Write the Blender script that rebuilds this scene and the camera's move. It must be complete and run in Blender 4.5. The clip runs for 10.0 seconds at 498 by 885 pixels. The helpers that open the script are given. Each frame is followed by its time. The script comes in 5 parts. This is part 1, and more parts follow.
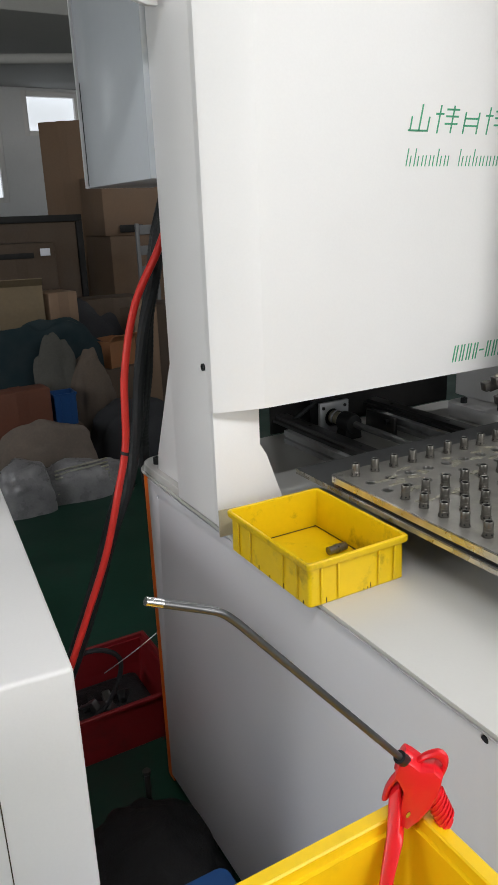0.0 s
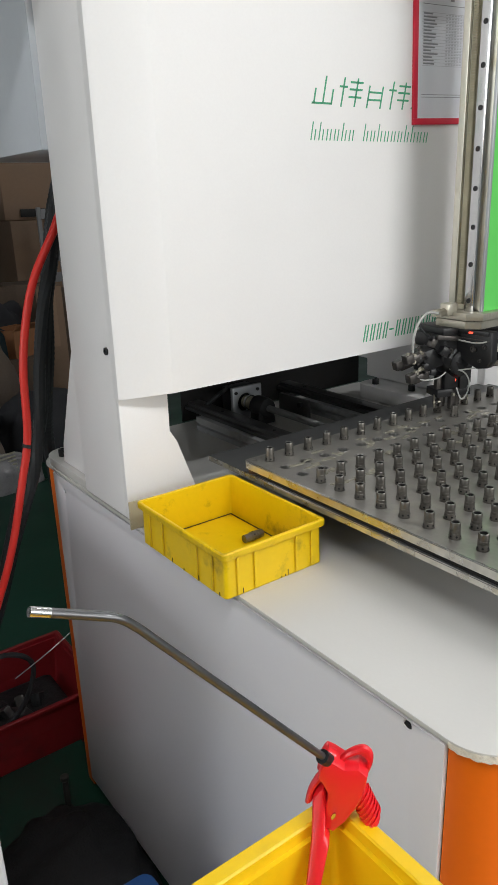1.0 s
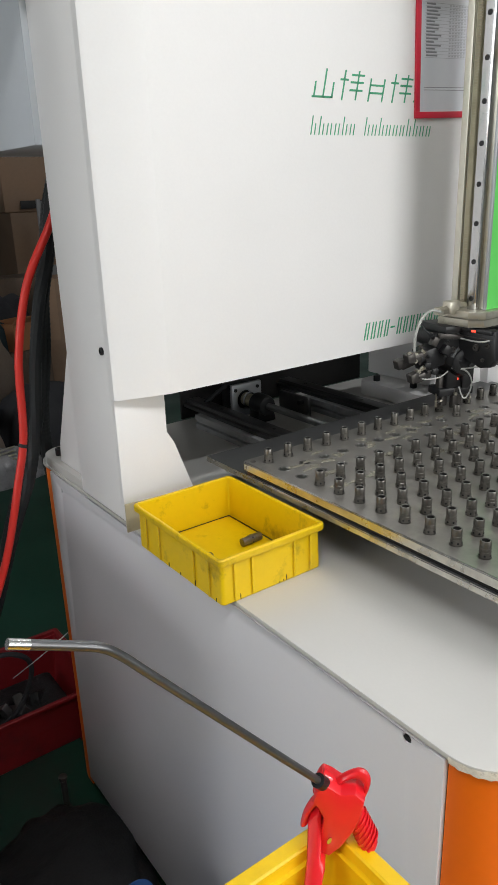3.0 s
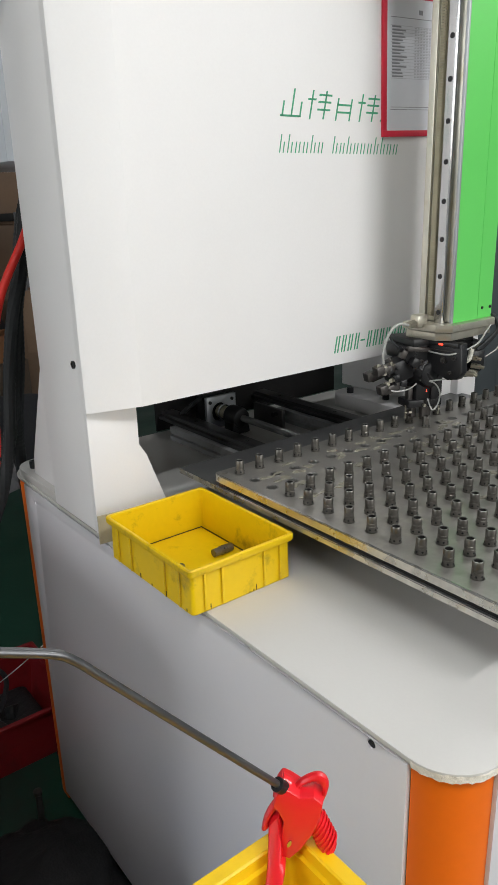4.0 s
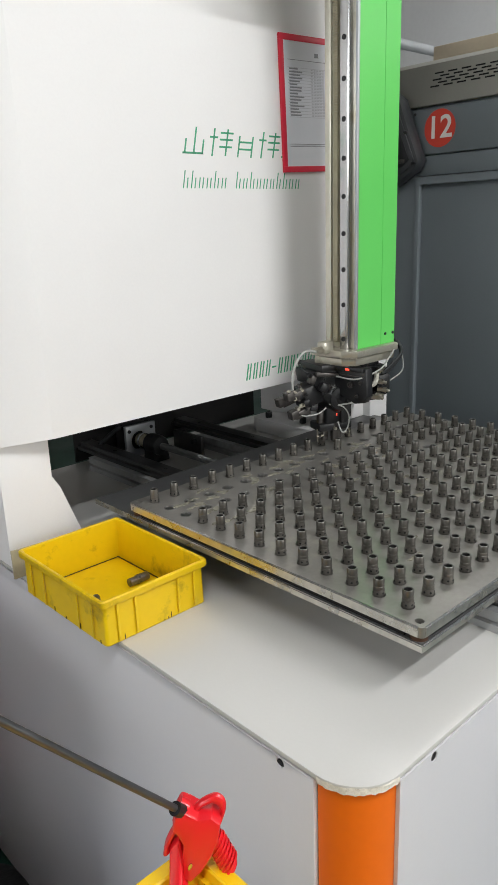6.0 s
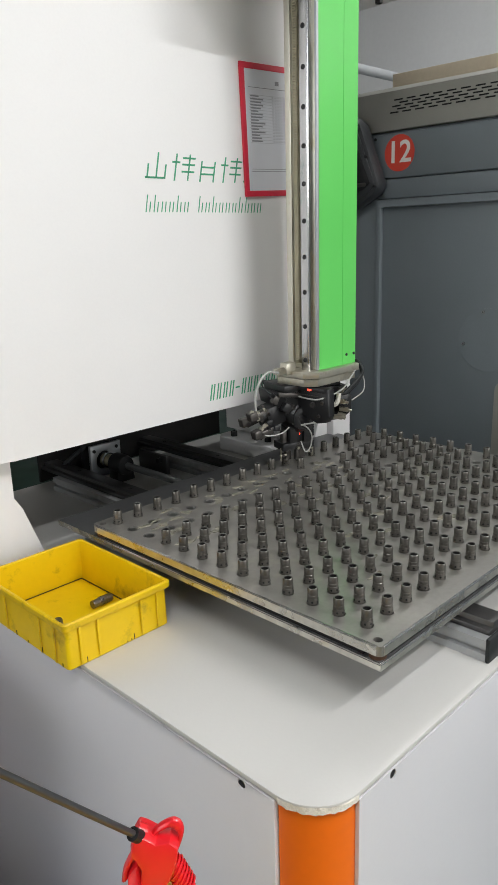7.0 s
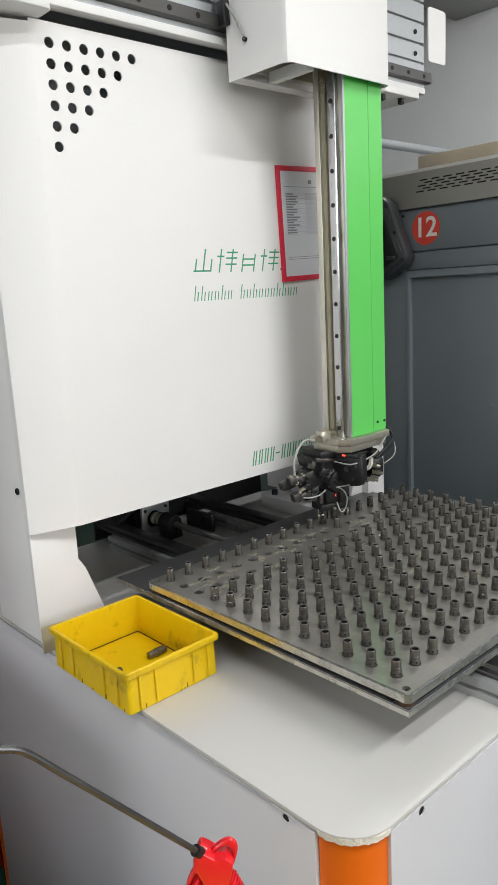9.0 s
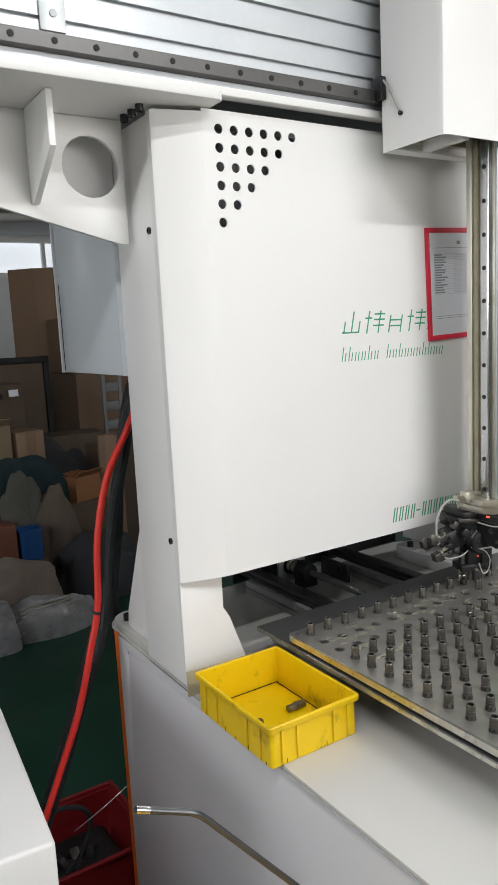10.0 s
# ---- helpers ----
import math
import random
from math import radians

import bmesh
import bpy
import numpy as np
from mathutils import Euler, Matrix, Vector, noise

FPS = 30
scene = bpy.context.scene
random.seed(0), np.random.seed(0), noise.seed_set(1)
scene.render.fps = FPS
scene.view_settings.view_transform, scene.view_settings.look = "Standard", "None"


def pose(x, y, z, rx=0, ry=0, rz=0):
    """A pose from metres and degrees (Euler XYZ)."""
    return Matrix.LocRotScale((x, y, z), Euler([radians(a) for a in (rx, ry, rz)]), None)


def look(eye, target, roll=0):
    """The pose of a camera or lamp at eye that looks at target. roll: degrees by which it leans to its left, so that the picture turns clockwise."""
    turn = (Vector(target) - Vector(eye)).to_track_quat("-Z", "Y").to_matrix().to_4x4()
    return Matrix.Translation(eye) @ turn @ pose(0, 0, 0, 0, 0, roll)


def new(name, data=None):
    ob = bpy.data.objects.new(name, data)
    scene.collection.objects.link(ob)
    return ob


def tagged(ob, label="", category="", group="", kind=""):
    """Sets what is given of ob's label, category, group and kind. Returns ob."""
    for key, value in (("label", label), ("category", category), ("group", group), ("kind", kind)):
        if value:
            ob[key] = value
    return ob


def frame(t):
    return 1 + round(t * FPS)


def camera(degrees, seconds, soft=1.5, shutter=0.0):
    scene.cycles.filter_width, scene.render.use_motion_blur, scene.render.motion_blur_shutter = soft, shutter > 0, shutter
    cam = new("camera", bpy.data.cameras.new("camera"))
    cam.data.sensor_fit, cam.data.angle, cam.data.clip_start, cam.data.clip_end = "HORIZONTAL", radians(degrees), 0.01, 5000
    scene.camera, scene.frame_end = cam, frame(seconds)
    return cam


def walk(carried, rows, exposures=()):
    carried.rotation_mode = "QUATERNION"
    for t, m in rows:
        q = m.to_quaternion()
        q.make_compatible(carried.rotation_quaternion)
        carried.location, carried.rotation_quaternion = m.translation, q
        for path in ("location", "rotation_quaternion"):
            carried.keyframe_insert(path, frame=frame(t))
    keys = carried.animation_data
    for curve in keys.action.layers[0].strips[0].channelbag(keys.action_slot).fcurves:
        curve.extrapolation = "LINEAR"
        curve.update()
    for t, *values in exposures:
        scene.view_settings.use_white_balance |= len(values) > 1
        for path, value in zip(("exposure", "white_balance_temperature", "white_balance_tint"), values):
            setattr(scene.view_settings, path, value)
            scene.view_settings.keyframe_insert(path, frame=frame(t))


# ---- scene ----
cam = camera(37.9, 10.0, soft=0.8)
PATH = [
    (0, (-0.516, -0.33, 1.311), (0.406, 1.34, 0.711), -2.2),
    (0.5, (-0.506, -0.336, 1.319), (0.562, 1.243, 0.711), -2.2),
    (1, (-0.486, -0.298, 1.293), (0.622, 1.24, 0.654), -2.0),
    (1.5, (-0.458, -0.278, 1.291), (0.642, 1.256, 0.63), -2.1),
    (2, (-0.457, -0.28, 1.294), (0.628, 1.257, 0.616), -2.1),
    (3.5, (-0.471, -0.29, 1.304), (0.645, 1.238, 0.657), -1.9),
    (4, (-0.463, -0.304, 1.306), (0.682, 1.208, 0.673), -1.8),
    (4.5, (-0.454, -0.317, 1.308), (0.725, 1.174, 0.688), -1.9),
    (5, (-0.456, -0.32, 1.31), (0.758, 1.148, 0.702), -1.9),
    (5.5, (-0.455, -0.326, 1.313), (0.799, 1.115, 0.718), -2.0),
    (6, (-0.448, -0.341, 1.316), (0.848, 1.069, 0.74), -2.1),
    (6.2, (-0.445, -0.356, 1.318), (0.869, 1.042, 0.754), -2.0),
    (7.5, (-0.448, -0.354, 1.331), (0.929, 0.998, 0.803), -1.8),
    (8, (-0.452, -0.356, 1.335), (0.919, 1.011, 0.833), -2.1),
    (8.5, (-0.473, -0.382, 1.349), (0.881, 1.016, 0.887), -2.6),
    (9, (-0.523, -0.434, 1.386), (0.789, 1.02, 0.981), -3.1),
    (9.5, (-0.554, -0.451, 1.434), (0.664, 1.098, 1.094), -3.2),
    (10, (-0.569, -0.434, 1.441), (0.489, 1.236, 1.138), -2.9),
]
walk(cam, [(t, look(eye, target, roll)) for t, eye, target, roll in PATH])

# ---- world and light ----
world = bpy.data.worlds.new("sky")
scene.world = world
world.use_nodes = True
wn = world.node_tree.nodes
sky = wn.new("ShaderNodeTexSky")
sky.sky_type = "NISHITA"
sky.sun_disc = False
sky.sun_elevation = radians(48)
sky.sun_rotation = radians(150)
world.node_tree.links.new(sky.outputs[0], wn["Background"].inputs[0])
wn["Background"].inputs[1].default_value = 0.12


def area(name, m, sx, sy, watts, colour):
    data = bpy.data.lights.new(name, "AREA")
    data.shape, data.size, data.size_y, data.energy, data.color = "RECTANGLE", sx, sy, watts, colour
    ob = new(name, data)
    ob.matrix_world = m
    return ob


area("window_light_south", look((1.6, -4.35, 1.95), (1.1, 0.5, 1.2)), 3.4, 1.7, 118, (1.0, 0.985, 0.95))
area("window_light_east", look((3.7, -2.6, 2.35), (0.3, 0.5, 1.0)), 2.2, 1.3, 30, (1.0, 0.985, 0.95))
# added west fill without a known source, it lifts faces turned to -x
area("west_fill_light", look((-4.85, 0.6, 1.95), (0, 0.6, 1.1)), 2.6, 1.6, 80, (0.96, 0.975, 0.97))
TUBES = [(-1.0, -0.9, 3.16), (0.7, -1.7, 3.16), (2.3, 0.95, 3.16), (-1.2, 2.2, 3.16)]
for (tx, ty, tz), watts in zip(TUBES, (44, 62, 26)):
    area("tube_light", pose(tx, ty, tz - 0.03), 1.2, 0.08, watts, (0.97, 0.99, 1.0))
scene.view_settings.exposure = -0.33

# ---- materials ----
MATS = {}


def mat(name, col, rough=0.5, metal=0.0, var=0.06, big=5.0, fine=90.0, bump=0.03, stain=None, amount=0.4, stain_scale=9.0, coat=0.0, random_tint=0.0, spec=0.5, wear=0.18):
    """Procedural surface: colour drift at two scales, fine relief, stains with a shape of their own."""
    m = bpy.data.materials.new(name)
    m.use_nodes = True
    nt = m.node_tree
    n, l = nt.nodes, nt.links
    b = n["Principled BSDF"]
    tc = n.new("ShaderNodeTexCoord")
    n1, n2 = n.new("ShaderNodeTexNoise"), n.new("ShaderNodeTexNoise")
    n1.inputs["Scale"].default_value, n1.inputs["Detail"].default_value = big, 5
    n2.inputs["Scale"].default_value, n2.inputs["Detail"].default_value = fine, 3
    for t in (n1, n2):
        l.new(tc.outputs["Object"], t.inputs["Vector"])
    mixn = n.new("ShaderNodeMath")
    mixn.operation = "MULTIPLY_ADD"
    mixn.inputs[1].default_value = 0.45
    l.new(n2.outputs[0], mixn.inputs[0])
    l.new(n1.outputs[0], mixn.inputs[2])
    mr = n.new("ShaderNodeMapRange")
    mr.inputs[1].default_value, mr.inputs[2].default_value = 0.4, 1.05
    mr.inputs[3].default_value, mr.inputs[4].default_value = 1 - var, 1 + var
    l.new(mixn.outputs[0], mr.inputs[0])
    hsv = n.new("ShaderNodeHueSaturation")
    hsv.inputs["Color"].default_value = (*col, 1)
    last = mr.outputs[0]
    if random_tint:
        oi = n.new("ShaderNodeObjectInfo")
        rr = n.new("ShaderNodeMapRange")
        rr.inputs[3].default_value, rr.inputs[4].default_value = 1 - random_tint, 1 + random_tint
        l.new(oi.outputs["Random"], rr.inputs[0])
        mm = n.new("ShaderNodeMath")
        mm.operation = "MULTIPLY"
        l.new(last, mm.inputs[0])
        l.new(rr.outputs[0], mm.inputs[1])
        last = mm.outputs[0]
    l.new(last, hsv.inputs["Value"])
    colour = hsv.outputs[0]
    if stain:
        n3 = n.new("ShaderNodeTexNoise")
        n3.inputs["Scale"].default_value, n3.inputs["Detail"].default_value, n3.inputs["Roughness"].default_value = stain_scale, 8, 0.65
        l.new(tc.outputs["Object"], n3.inputs["Vector"])
        r3 = n.new("ShaderNodeMapRange")
        r3.inputs[1].default_value, r3.inputs[2].default_value = 0.56, 0.74
        r3.inputs[3].default_value, r3.inputs[4].default_value = 0.0, amount
        l.new(n3.outputs[0], r3.inputs[0])
        mx = n.new("ShaderNodeMix")
        mx.data_type = "RGBA"
        mx.inputs[7].default_value = (*stain, 1)
        l.new(r3.outputs[0], mx.inputs[0])
        l.new(colour, mx.inputs[6])
        colour = mx.outputs[2]
    l.new(colour, b.inputs["Base Color"])
    rm = n.new("ShaderNodeMapRange")
    rm.inputs[1].default_value, rm.inputs[2].default_value = 0.35, 0.7
    rm.inputs[3].default_value, rm.inputs[4].default_value = max(0.03, rough * (1 - wear)), min(1, rough * (1 + wear))
    l.new(n1.outputs[0], rm.inputs[0])
    l.new(rm.outputs[0], b.inputs["Roughness"])
    b.inputs["Metallic"].default_value = metal
    b.inputs["Specular IOR Level"].default_value = spec
    if coat:
        b.inputs["Coat Weight"].default_value, b.inputs["Coat Roughness"].default_value = coat, 0.12
    if bump:
        bp = n.new("ShaderNodeBump")
        bp.inputs["Strength"].default_value, bp.inputs["Distance"].default_value = bump, 0.004
        l.new(mixn.outputs[0], bp.inputs["Height"])
        l.new(bp.outputs[0], b.inputs["Normal"])
    MATS[name] = m
    return m


def glow(name, col, power):
    m = bpy.data.materials.new(name)
    m.use_nodes = True
    b = m.node_tree.nodes["Principled BSDF"]
    b.inputs["Base Color"].default_value = (*col, 1)
    b.inputs["Emission Color"].default_value = (*col, 1)
    b.inputs["Emission Strength"].default_value = power
    return m


WHITE = mat("white_powder_coat", (0.79, 0.772, 0.765), 0.42, var=0.025, fine=260, bump=0.05)
WHITE_TOP = mat("cream_white_table_paint", (0.575, 0.560, 0.535), 0.30, var=0.018, wear=0.04, fine=220, bump=0.04)
LAVENDER = mat("pale_grey_panel_paint", (0.69, 0.675, 0.70), 0.36, var=0.02, fine=240, bump=0.04)
INNER = mat("dim_grey", (0.16, 0.16, 0.165), 0.6, var=0.08, bump=0.03)
FOOT = mat("beige_foot_paint", (0.47, 0.41, 0.28), 0.4, var=0.06, big=20, bump=0.03, stain=(0.30, 0.24, 0.12), amount=0.5, stain_scale=30)
RAILALU = mat("dull_rail_aluminium", (0.40, 0.405, 0.41), 0.5, 0.25, var=0.1, big=12, bump=0.03, stain=(0.16, 0.15, 0.12), amount=0.5, stain_scale=20)
WORN = mat("worn_white_edge_filler", (0.72, 0.68, 0.60), 0.6, var=0.2, big=60, fine=300, bump=0.5, stain=(0.16, 0.08, 0.035), amount=1.0, stain_scale=130)
ORANGE = mat("orange_enamel", (0.88, 0.165, 0.008), 0.33, var=0.05, bump=0.03)
GREEN = mat("green_powder_coat", (0.13, 0.62, 0.12), 0.4, var=0.03, fine=260, bump=0.04)
ALU = mat("anodised_aluminium", (0.46, 0.475, 0.495), 0.45, 0.7, var=0.05, bump=0.02)
ALU_DIRTY = mat("oily_aluminium", (0.62, 0.60, 0.52), 0.36, 0.8, var=0.10, bump=0.03, stain=(0.36, 0.29, 0.12), amount=0.6, stain_scale=14)
FLANGE = mat("oil_stained_flange", (0.52, 0.49, 0.41), 0.36, 0.75, var=0.14, big=18, bump=0.03, stain=(0.20, 0.15, 0.06), amount=0.7, stain_scale=22)
RACK = mat("oily_rack_steel", (0.36, 0.33, 0.24), 0.4, 0.7, var=0.2, big=20, bump=0.05)
SCREW = mat("oily_screw_steel", (0.22, 0.22, 0.22), 0.45, 0.8, var=0.1, bump=0.02)
STEEL = mat("ground_steel_rail", (0.55, 0.55, 0.56), 0.22, 1.0, var=0.08, bump=0.02)
DARKRAIL = mat("dark_rail_steel", (0.10, 0.096, 0.095), 0.34, 0.7, var=0.08, bump=0.03)
PLATE = mat("oiled_steel_plate", (0.30, 0.285, 0.26), 0.33, 0.62, wear=0.08, var=0.16, big=9, fine=140, bump=0.04, stain=(0.50, 0.47, 0.36), amount=0.45, stain_scale=15)
# the yellow patches are reflections mixed into the edge's base colour
PLATE_EDGE = mat("milled_edge_painted_reflection", (0.60, 0.58, 0.53), 0.30, 0.85, var=0.3, big=30, bump=0.05, stain=(0.62, 0.5, 0.2), amount=0.5, stain_scale=12)
PLATE_DARK = mat("dark_lower_plate", (0.17, 0.17, 0.17), 0.45, 0.6, var=0.1, bump=0.03)
PEG = mat("turned_steel_part", (0.165, 0.154, 0.138), 0.34, 0.8, var=0.22, big=80, fine=500, bump=0.06, random_tint=0.14)
PEG_RIM = mat("bright_turned_rim", (0.24, 0.235, 0.22), 0.36, 0.9, var=0.1, big=80, bump=0.02)
BLACK = mat("black_anodised", (0.012, 0.012, 0.013), 0.36, var=0.2, big=30, bump=0.04, spec=0.4)
BLACK_RUB = mat("black_rubber", (0.008, 0.010, 0.011), 0.62, var=0.2, bump=0.05)
# near-black for black trim, and painted in as the shade in holes and gaps
DARK = mat("black_trim_and_hole_shade", (0.01, 0.009, 0.009), 0.8, var=0.2)
GUN = mat("gunmetal_jaw", (0.085, 0.078, 0.073), 0.38, 0.7, var=0.2, big=50, bump=0.06)
NICKEL = mat("nickel_fitting", (0.40, 0.375, 0.31), 0.32, 0.9, var=0.12, big=60, bump=0.03)
CREAMPLASTIC = mat("cream_plastic", (0.68, 0.66, 0.58), 0.4, var=0.08, bump=0.03)
HOSE_CLEAR = mat("grey_air_tube", (0.36, 0.36, 0.34), 0.35, var=0.05, bump=0.0)
YELLOW = mat("yellow_plastic_grimy", (0.80, 0.53, 0.002), 0.36, var=0.07, bump=0.03, stain=(0.14, 0.07, 0.006), amount=0.7, stain_scale=19)
YELLOW_TOTE = mat("yellow_tote_plastic", (0.80, 0.52, 0.006), 0.34, var=0.05, bump=0.03, stain=(0.35, 0.22, 0.02), amount=0.3, stain_scale=10)
GRIME = mat("black_grease", (0.045, 0.03, 0.012), 0.5, var=0.3, big=40)
RED = mat("red_gun_plastic", (0.72, 0.012, 0.02), 0.34, var=0.06, bump=0.03, coat=0.2)
REDHOSE = mat("red_air_hose", (0.68, 0.03, 0.02), 0.38, var=0.05, bump=0.02)
REDCRATE = mat("red_crate_plastic", (0.22, 0.008, 0.012), 0.45, var=0.12, bump=0.04, stain=(0.06, 0.01, 0.01), amount=0.5)
BLUE = mat("blue_crate_plastic", (0.016, 0.075, 0.24), 0.42, var=0.1, bump=0.03)
TUBE = mat("zinc_tube", (0.13, 0.13, 0.135), 0.36, 0.8, var=0.12, big=30, bump=0.03)
FRAME_RED = mat("red_frame_plastic", (0.66, 0.02, 0.05), 0.4, var=0.04, bump=0.01)
PAPER = mat("printed_paper", (0.74, 0.75, 0.80), 0.6, var=0.02, bump=0.02)
INK = mat("grey_ink", (0.30, 0.30, 0.33), 0.7, var=0.1, bump=0)
INK_PALE = mat("pale_table_ink", (0.52, 0.52, 0.56), 0.7, var=0.08, bump=0)
GREENPRINT = mat("green_print", (0.05, 0.33, 0.17), 0.5, var=0.15, big=120, bump=0)
LATHE = mat("slate_grey_machine_paint", (0.19, 0.214, 0.232), 0.36, var=0.06, fine=200, bump=0.05)
LATHE_TOP = mat("khaki_grey_machine_paint", (0.33, 0.32, 0.285), 0.45, var=0.06, fine=200, bump=0.05)
PENDANT = mat("black_pendant_plastic", (0.035, 0.037, 0.04), 0.42, var=0.1, bump=0.04)
BOARD = mat("beige_board", (0.66, 0.56, 0.42), 0.6, var=0.08, big=9, bump=0.06)
STICKER_RED = mat("red_sticker", (0.66, 0.06, 0.035), 0.45, var=0.05, bump=0)
STICKER_WHITE = mat("white_sticker_ink", (0.80, 0.74, 0.70), 0.5, var=0.02, bump=0)
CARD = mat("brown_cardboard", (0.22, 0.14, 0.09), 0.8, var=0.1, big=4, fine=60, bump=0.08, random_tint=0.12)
CARD_DARK = mat("dark_brown_cardboard", (0.095, 0.065, 0.045), 0.85, var=0.2, big=5, bump=0.1, random_tint=0.2)
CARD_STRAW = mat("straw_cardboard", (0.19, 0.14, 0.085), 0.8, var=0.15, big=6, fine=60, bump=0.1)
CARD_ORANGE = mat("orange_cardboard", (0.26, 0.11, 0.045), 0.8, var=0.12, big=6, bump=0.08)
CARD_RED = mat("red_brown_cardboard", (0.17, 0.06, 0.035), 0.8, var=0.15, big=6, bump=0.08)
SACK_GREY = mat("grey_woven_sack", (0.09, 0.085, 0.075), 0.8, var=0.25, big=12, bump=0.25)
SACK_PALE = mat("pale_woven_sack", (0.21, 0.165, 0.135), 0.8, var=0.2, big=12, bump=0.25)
CLOTH = mat("dull_near_black", (0.028, 0.028, 0.032), 0.9, var=0.25, big=8, bump=0.2)
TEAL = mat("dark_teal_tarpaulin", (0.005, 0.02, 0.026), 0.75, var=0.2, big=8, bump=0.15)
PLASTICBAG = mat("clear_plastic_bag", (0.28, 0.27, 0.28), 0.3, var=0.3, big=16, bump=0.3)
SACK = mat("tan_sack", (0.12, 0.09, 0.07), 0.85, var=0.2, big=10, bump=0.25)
GREYBOX = mat("grey_cabinet_paint", (0.58, 0.61, 0.65), 0.2, var=0.03, bump=0.03, spec=0.6)
WALLP = mat("pale_wall_plaster", (0.78, 0.78, 0.79), 0.75, var=0.05, big=2, fine=40, bump=0.1)
CEIL = mat("ceiling_concrete", (0.36, 0.36, 0.35), 0.85, var=0.1, big=2, bump=0.1)
FLOOR = mat("green_floor_paint", (0.006, 0.042, 0.026), 0.45, var=0.2, big=3, fine=50, bump=0.06, stain=(0.03, 0.03, 0.028), amount=0.75, stain_scale=3)
SWARF = mat("black_swarf", (0.012, 0.012, 0.013), 0.6, 0.2, var=0.5, big=40, fine=200, bump=0.6)
REDLED = glow("red_indicator", (1.0, 0.06, 0.03), 3.0)
LAMP = glow("tube_glow", (0.97, 0.99, 1.0), 8.0)
PANE = glow("window_daylight", (0.9, 0.95, 1.0), 0.75)

# ---- mesh helpers ----
ORG = {}


def thing(name, at, label, category, group="", kind=""):
    ob = new(name)
    ob.empty_display_size = 0.05
    ob.location = at
    ORG[ob.name] = Vector(at)
    return tagged(ob, label, category, group, kind)


def finish(bm, name, material, shift=Vector((0, 0, 0))):
    bm.normal_update()
    for f in bm.faces:
        f.smooth = True
    bmesh.ops.translate(bm, verts=bm.verts, vec=-shift)
    me = bpy.data.meshes.new(name)
    bm.to_mesh(me)
    bm.free()
    me.set_sharp_from_angle(angle=radians(33))
    me.materials.append(material)
    return me


def part(name, bm, material, parent, label=""):
    """One mesh object under a thing or a part; the bmesh is in world metres."""
    shift = ORG[parent.name]
    ob = new(name, finish(bm, name, material, shift))
    ob.parent = parent
    ORG[ob.name] = shift
    return tagged(ob, label)


def solid(name, bm, material, label, category, kind="", group=""):
    """A one-mesh thing or piece of the setting, its origin at its base."""
    lo = [min(v.co[i] for v in bm.verts) for i in range(3)]
    hi = [max(v.co[i] for v in bm.verts) for i in range(3)]
    at = Vector(((lo[0] + hi[0]) / 2, (lo[1] + hi[1]) / 2, lo[2]))
    ob = new(name, finish(bm, name, material, at))
    ob.location = at
    ORG[ob.name] = at
    return tagged(ob, label, category, group, kind)


def box(bm, lo, hi, bevel=0.0, seg=2, m=None):
    r = bmesh.ops.create_cube(bm, size=1.0)
    vs = r["verts"]
    c = [(a + b) / 2 for a, b in zip(lo, hi)]
    s = [b - a for a, b in zip(lo, hi)]
    for v in vs:
        v.co = Vector((c[0] + v.co.x * s[0], c[1] + v.co.y * s[1], c[2] + v.co.z * s[2]))
    if bevel:
        es = list({e for v in vs for e in v.link_edges})
        r2 = bmesh.ops.bevel(bm, geom=es, offset=min(bevel, 0.45 * min(s)), segments=seg, affect="EDGES", profile=0.5)
        vs = list({v for f in r2["faces"] for v in f.verts} | {v for v in vs if v.is_valid})
    if m is not None:
        bmesh.ops.transform(bm, matrix=m, verts=vs)
    return bm


def B(lo, hi, bevel=0.002, seg=2, m=None):
    return box(bmesh.new(), lo, hi, bevel, seg, m)


def cyl(bm, p0, p1, r0, r1=None, seg=20, caps=True):
    p0, p1 = Vector(p0), Vector(p1)
    d = p1 - p0
    m = Matrix.Translation((p0 + p1) / 2) @ d.to_track_quat("Z", "Y").to_matrix().to_4x4()
    bmesh.ops.create_cone(bm, cap_ends=caps, segments=seg, radius1=r0, radius2=r0 if r1 is None else r1, depth=d.length, matrix=m)
    return bm


def C(p0, p1, r0, r1=None, seg=20):
    return cyl(bmesh.new(), p0, p1, r0, r1, seg)


def lathe_turn(bm, prof, at, seg=16, axis=None, caps=True):
    """Turns a profile of (radius, height) about z (or the axis given) at a place."""
    rings = []
    q = (Vector(axis).to_track_quat("Z", "Y").to_matrix() if axis else Matrix.Identity(3))
    for r, h in prof:
        rings.append([bm.verts.new(Vector(at) + q @ Vector((r * math.cos(2 * math.pi * k / seg), r * math.sin(2 * math.pi * k / seg), h))) for k in range(seg)])
    for a, b in zip(rings, rings[1:]):
        for k in range(seg):
            bm.faces.new((a[k], a[(k + 1) % seg], b[(k + 1) % seg], b[k]))
    if caps and prof[0][0] > 1e-6:
        bm.faces.new(rings[0][::-1])
    if caps and prof[-1][0] > 1e-6:
        bm.faces.new(rings[-1])
    return bm


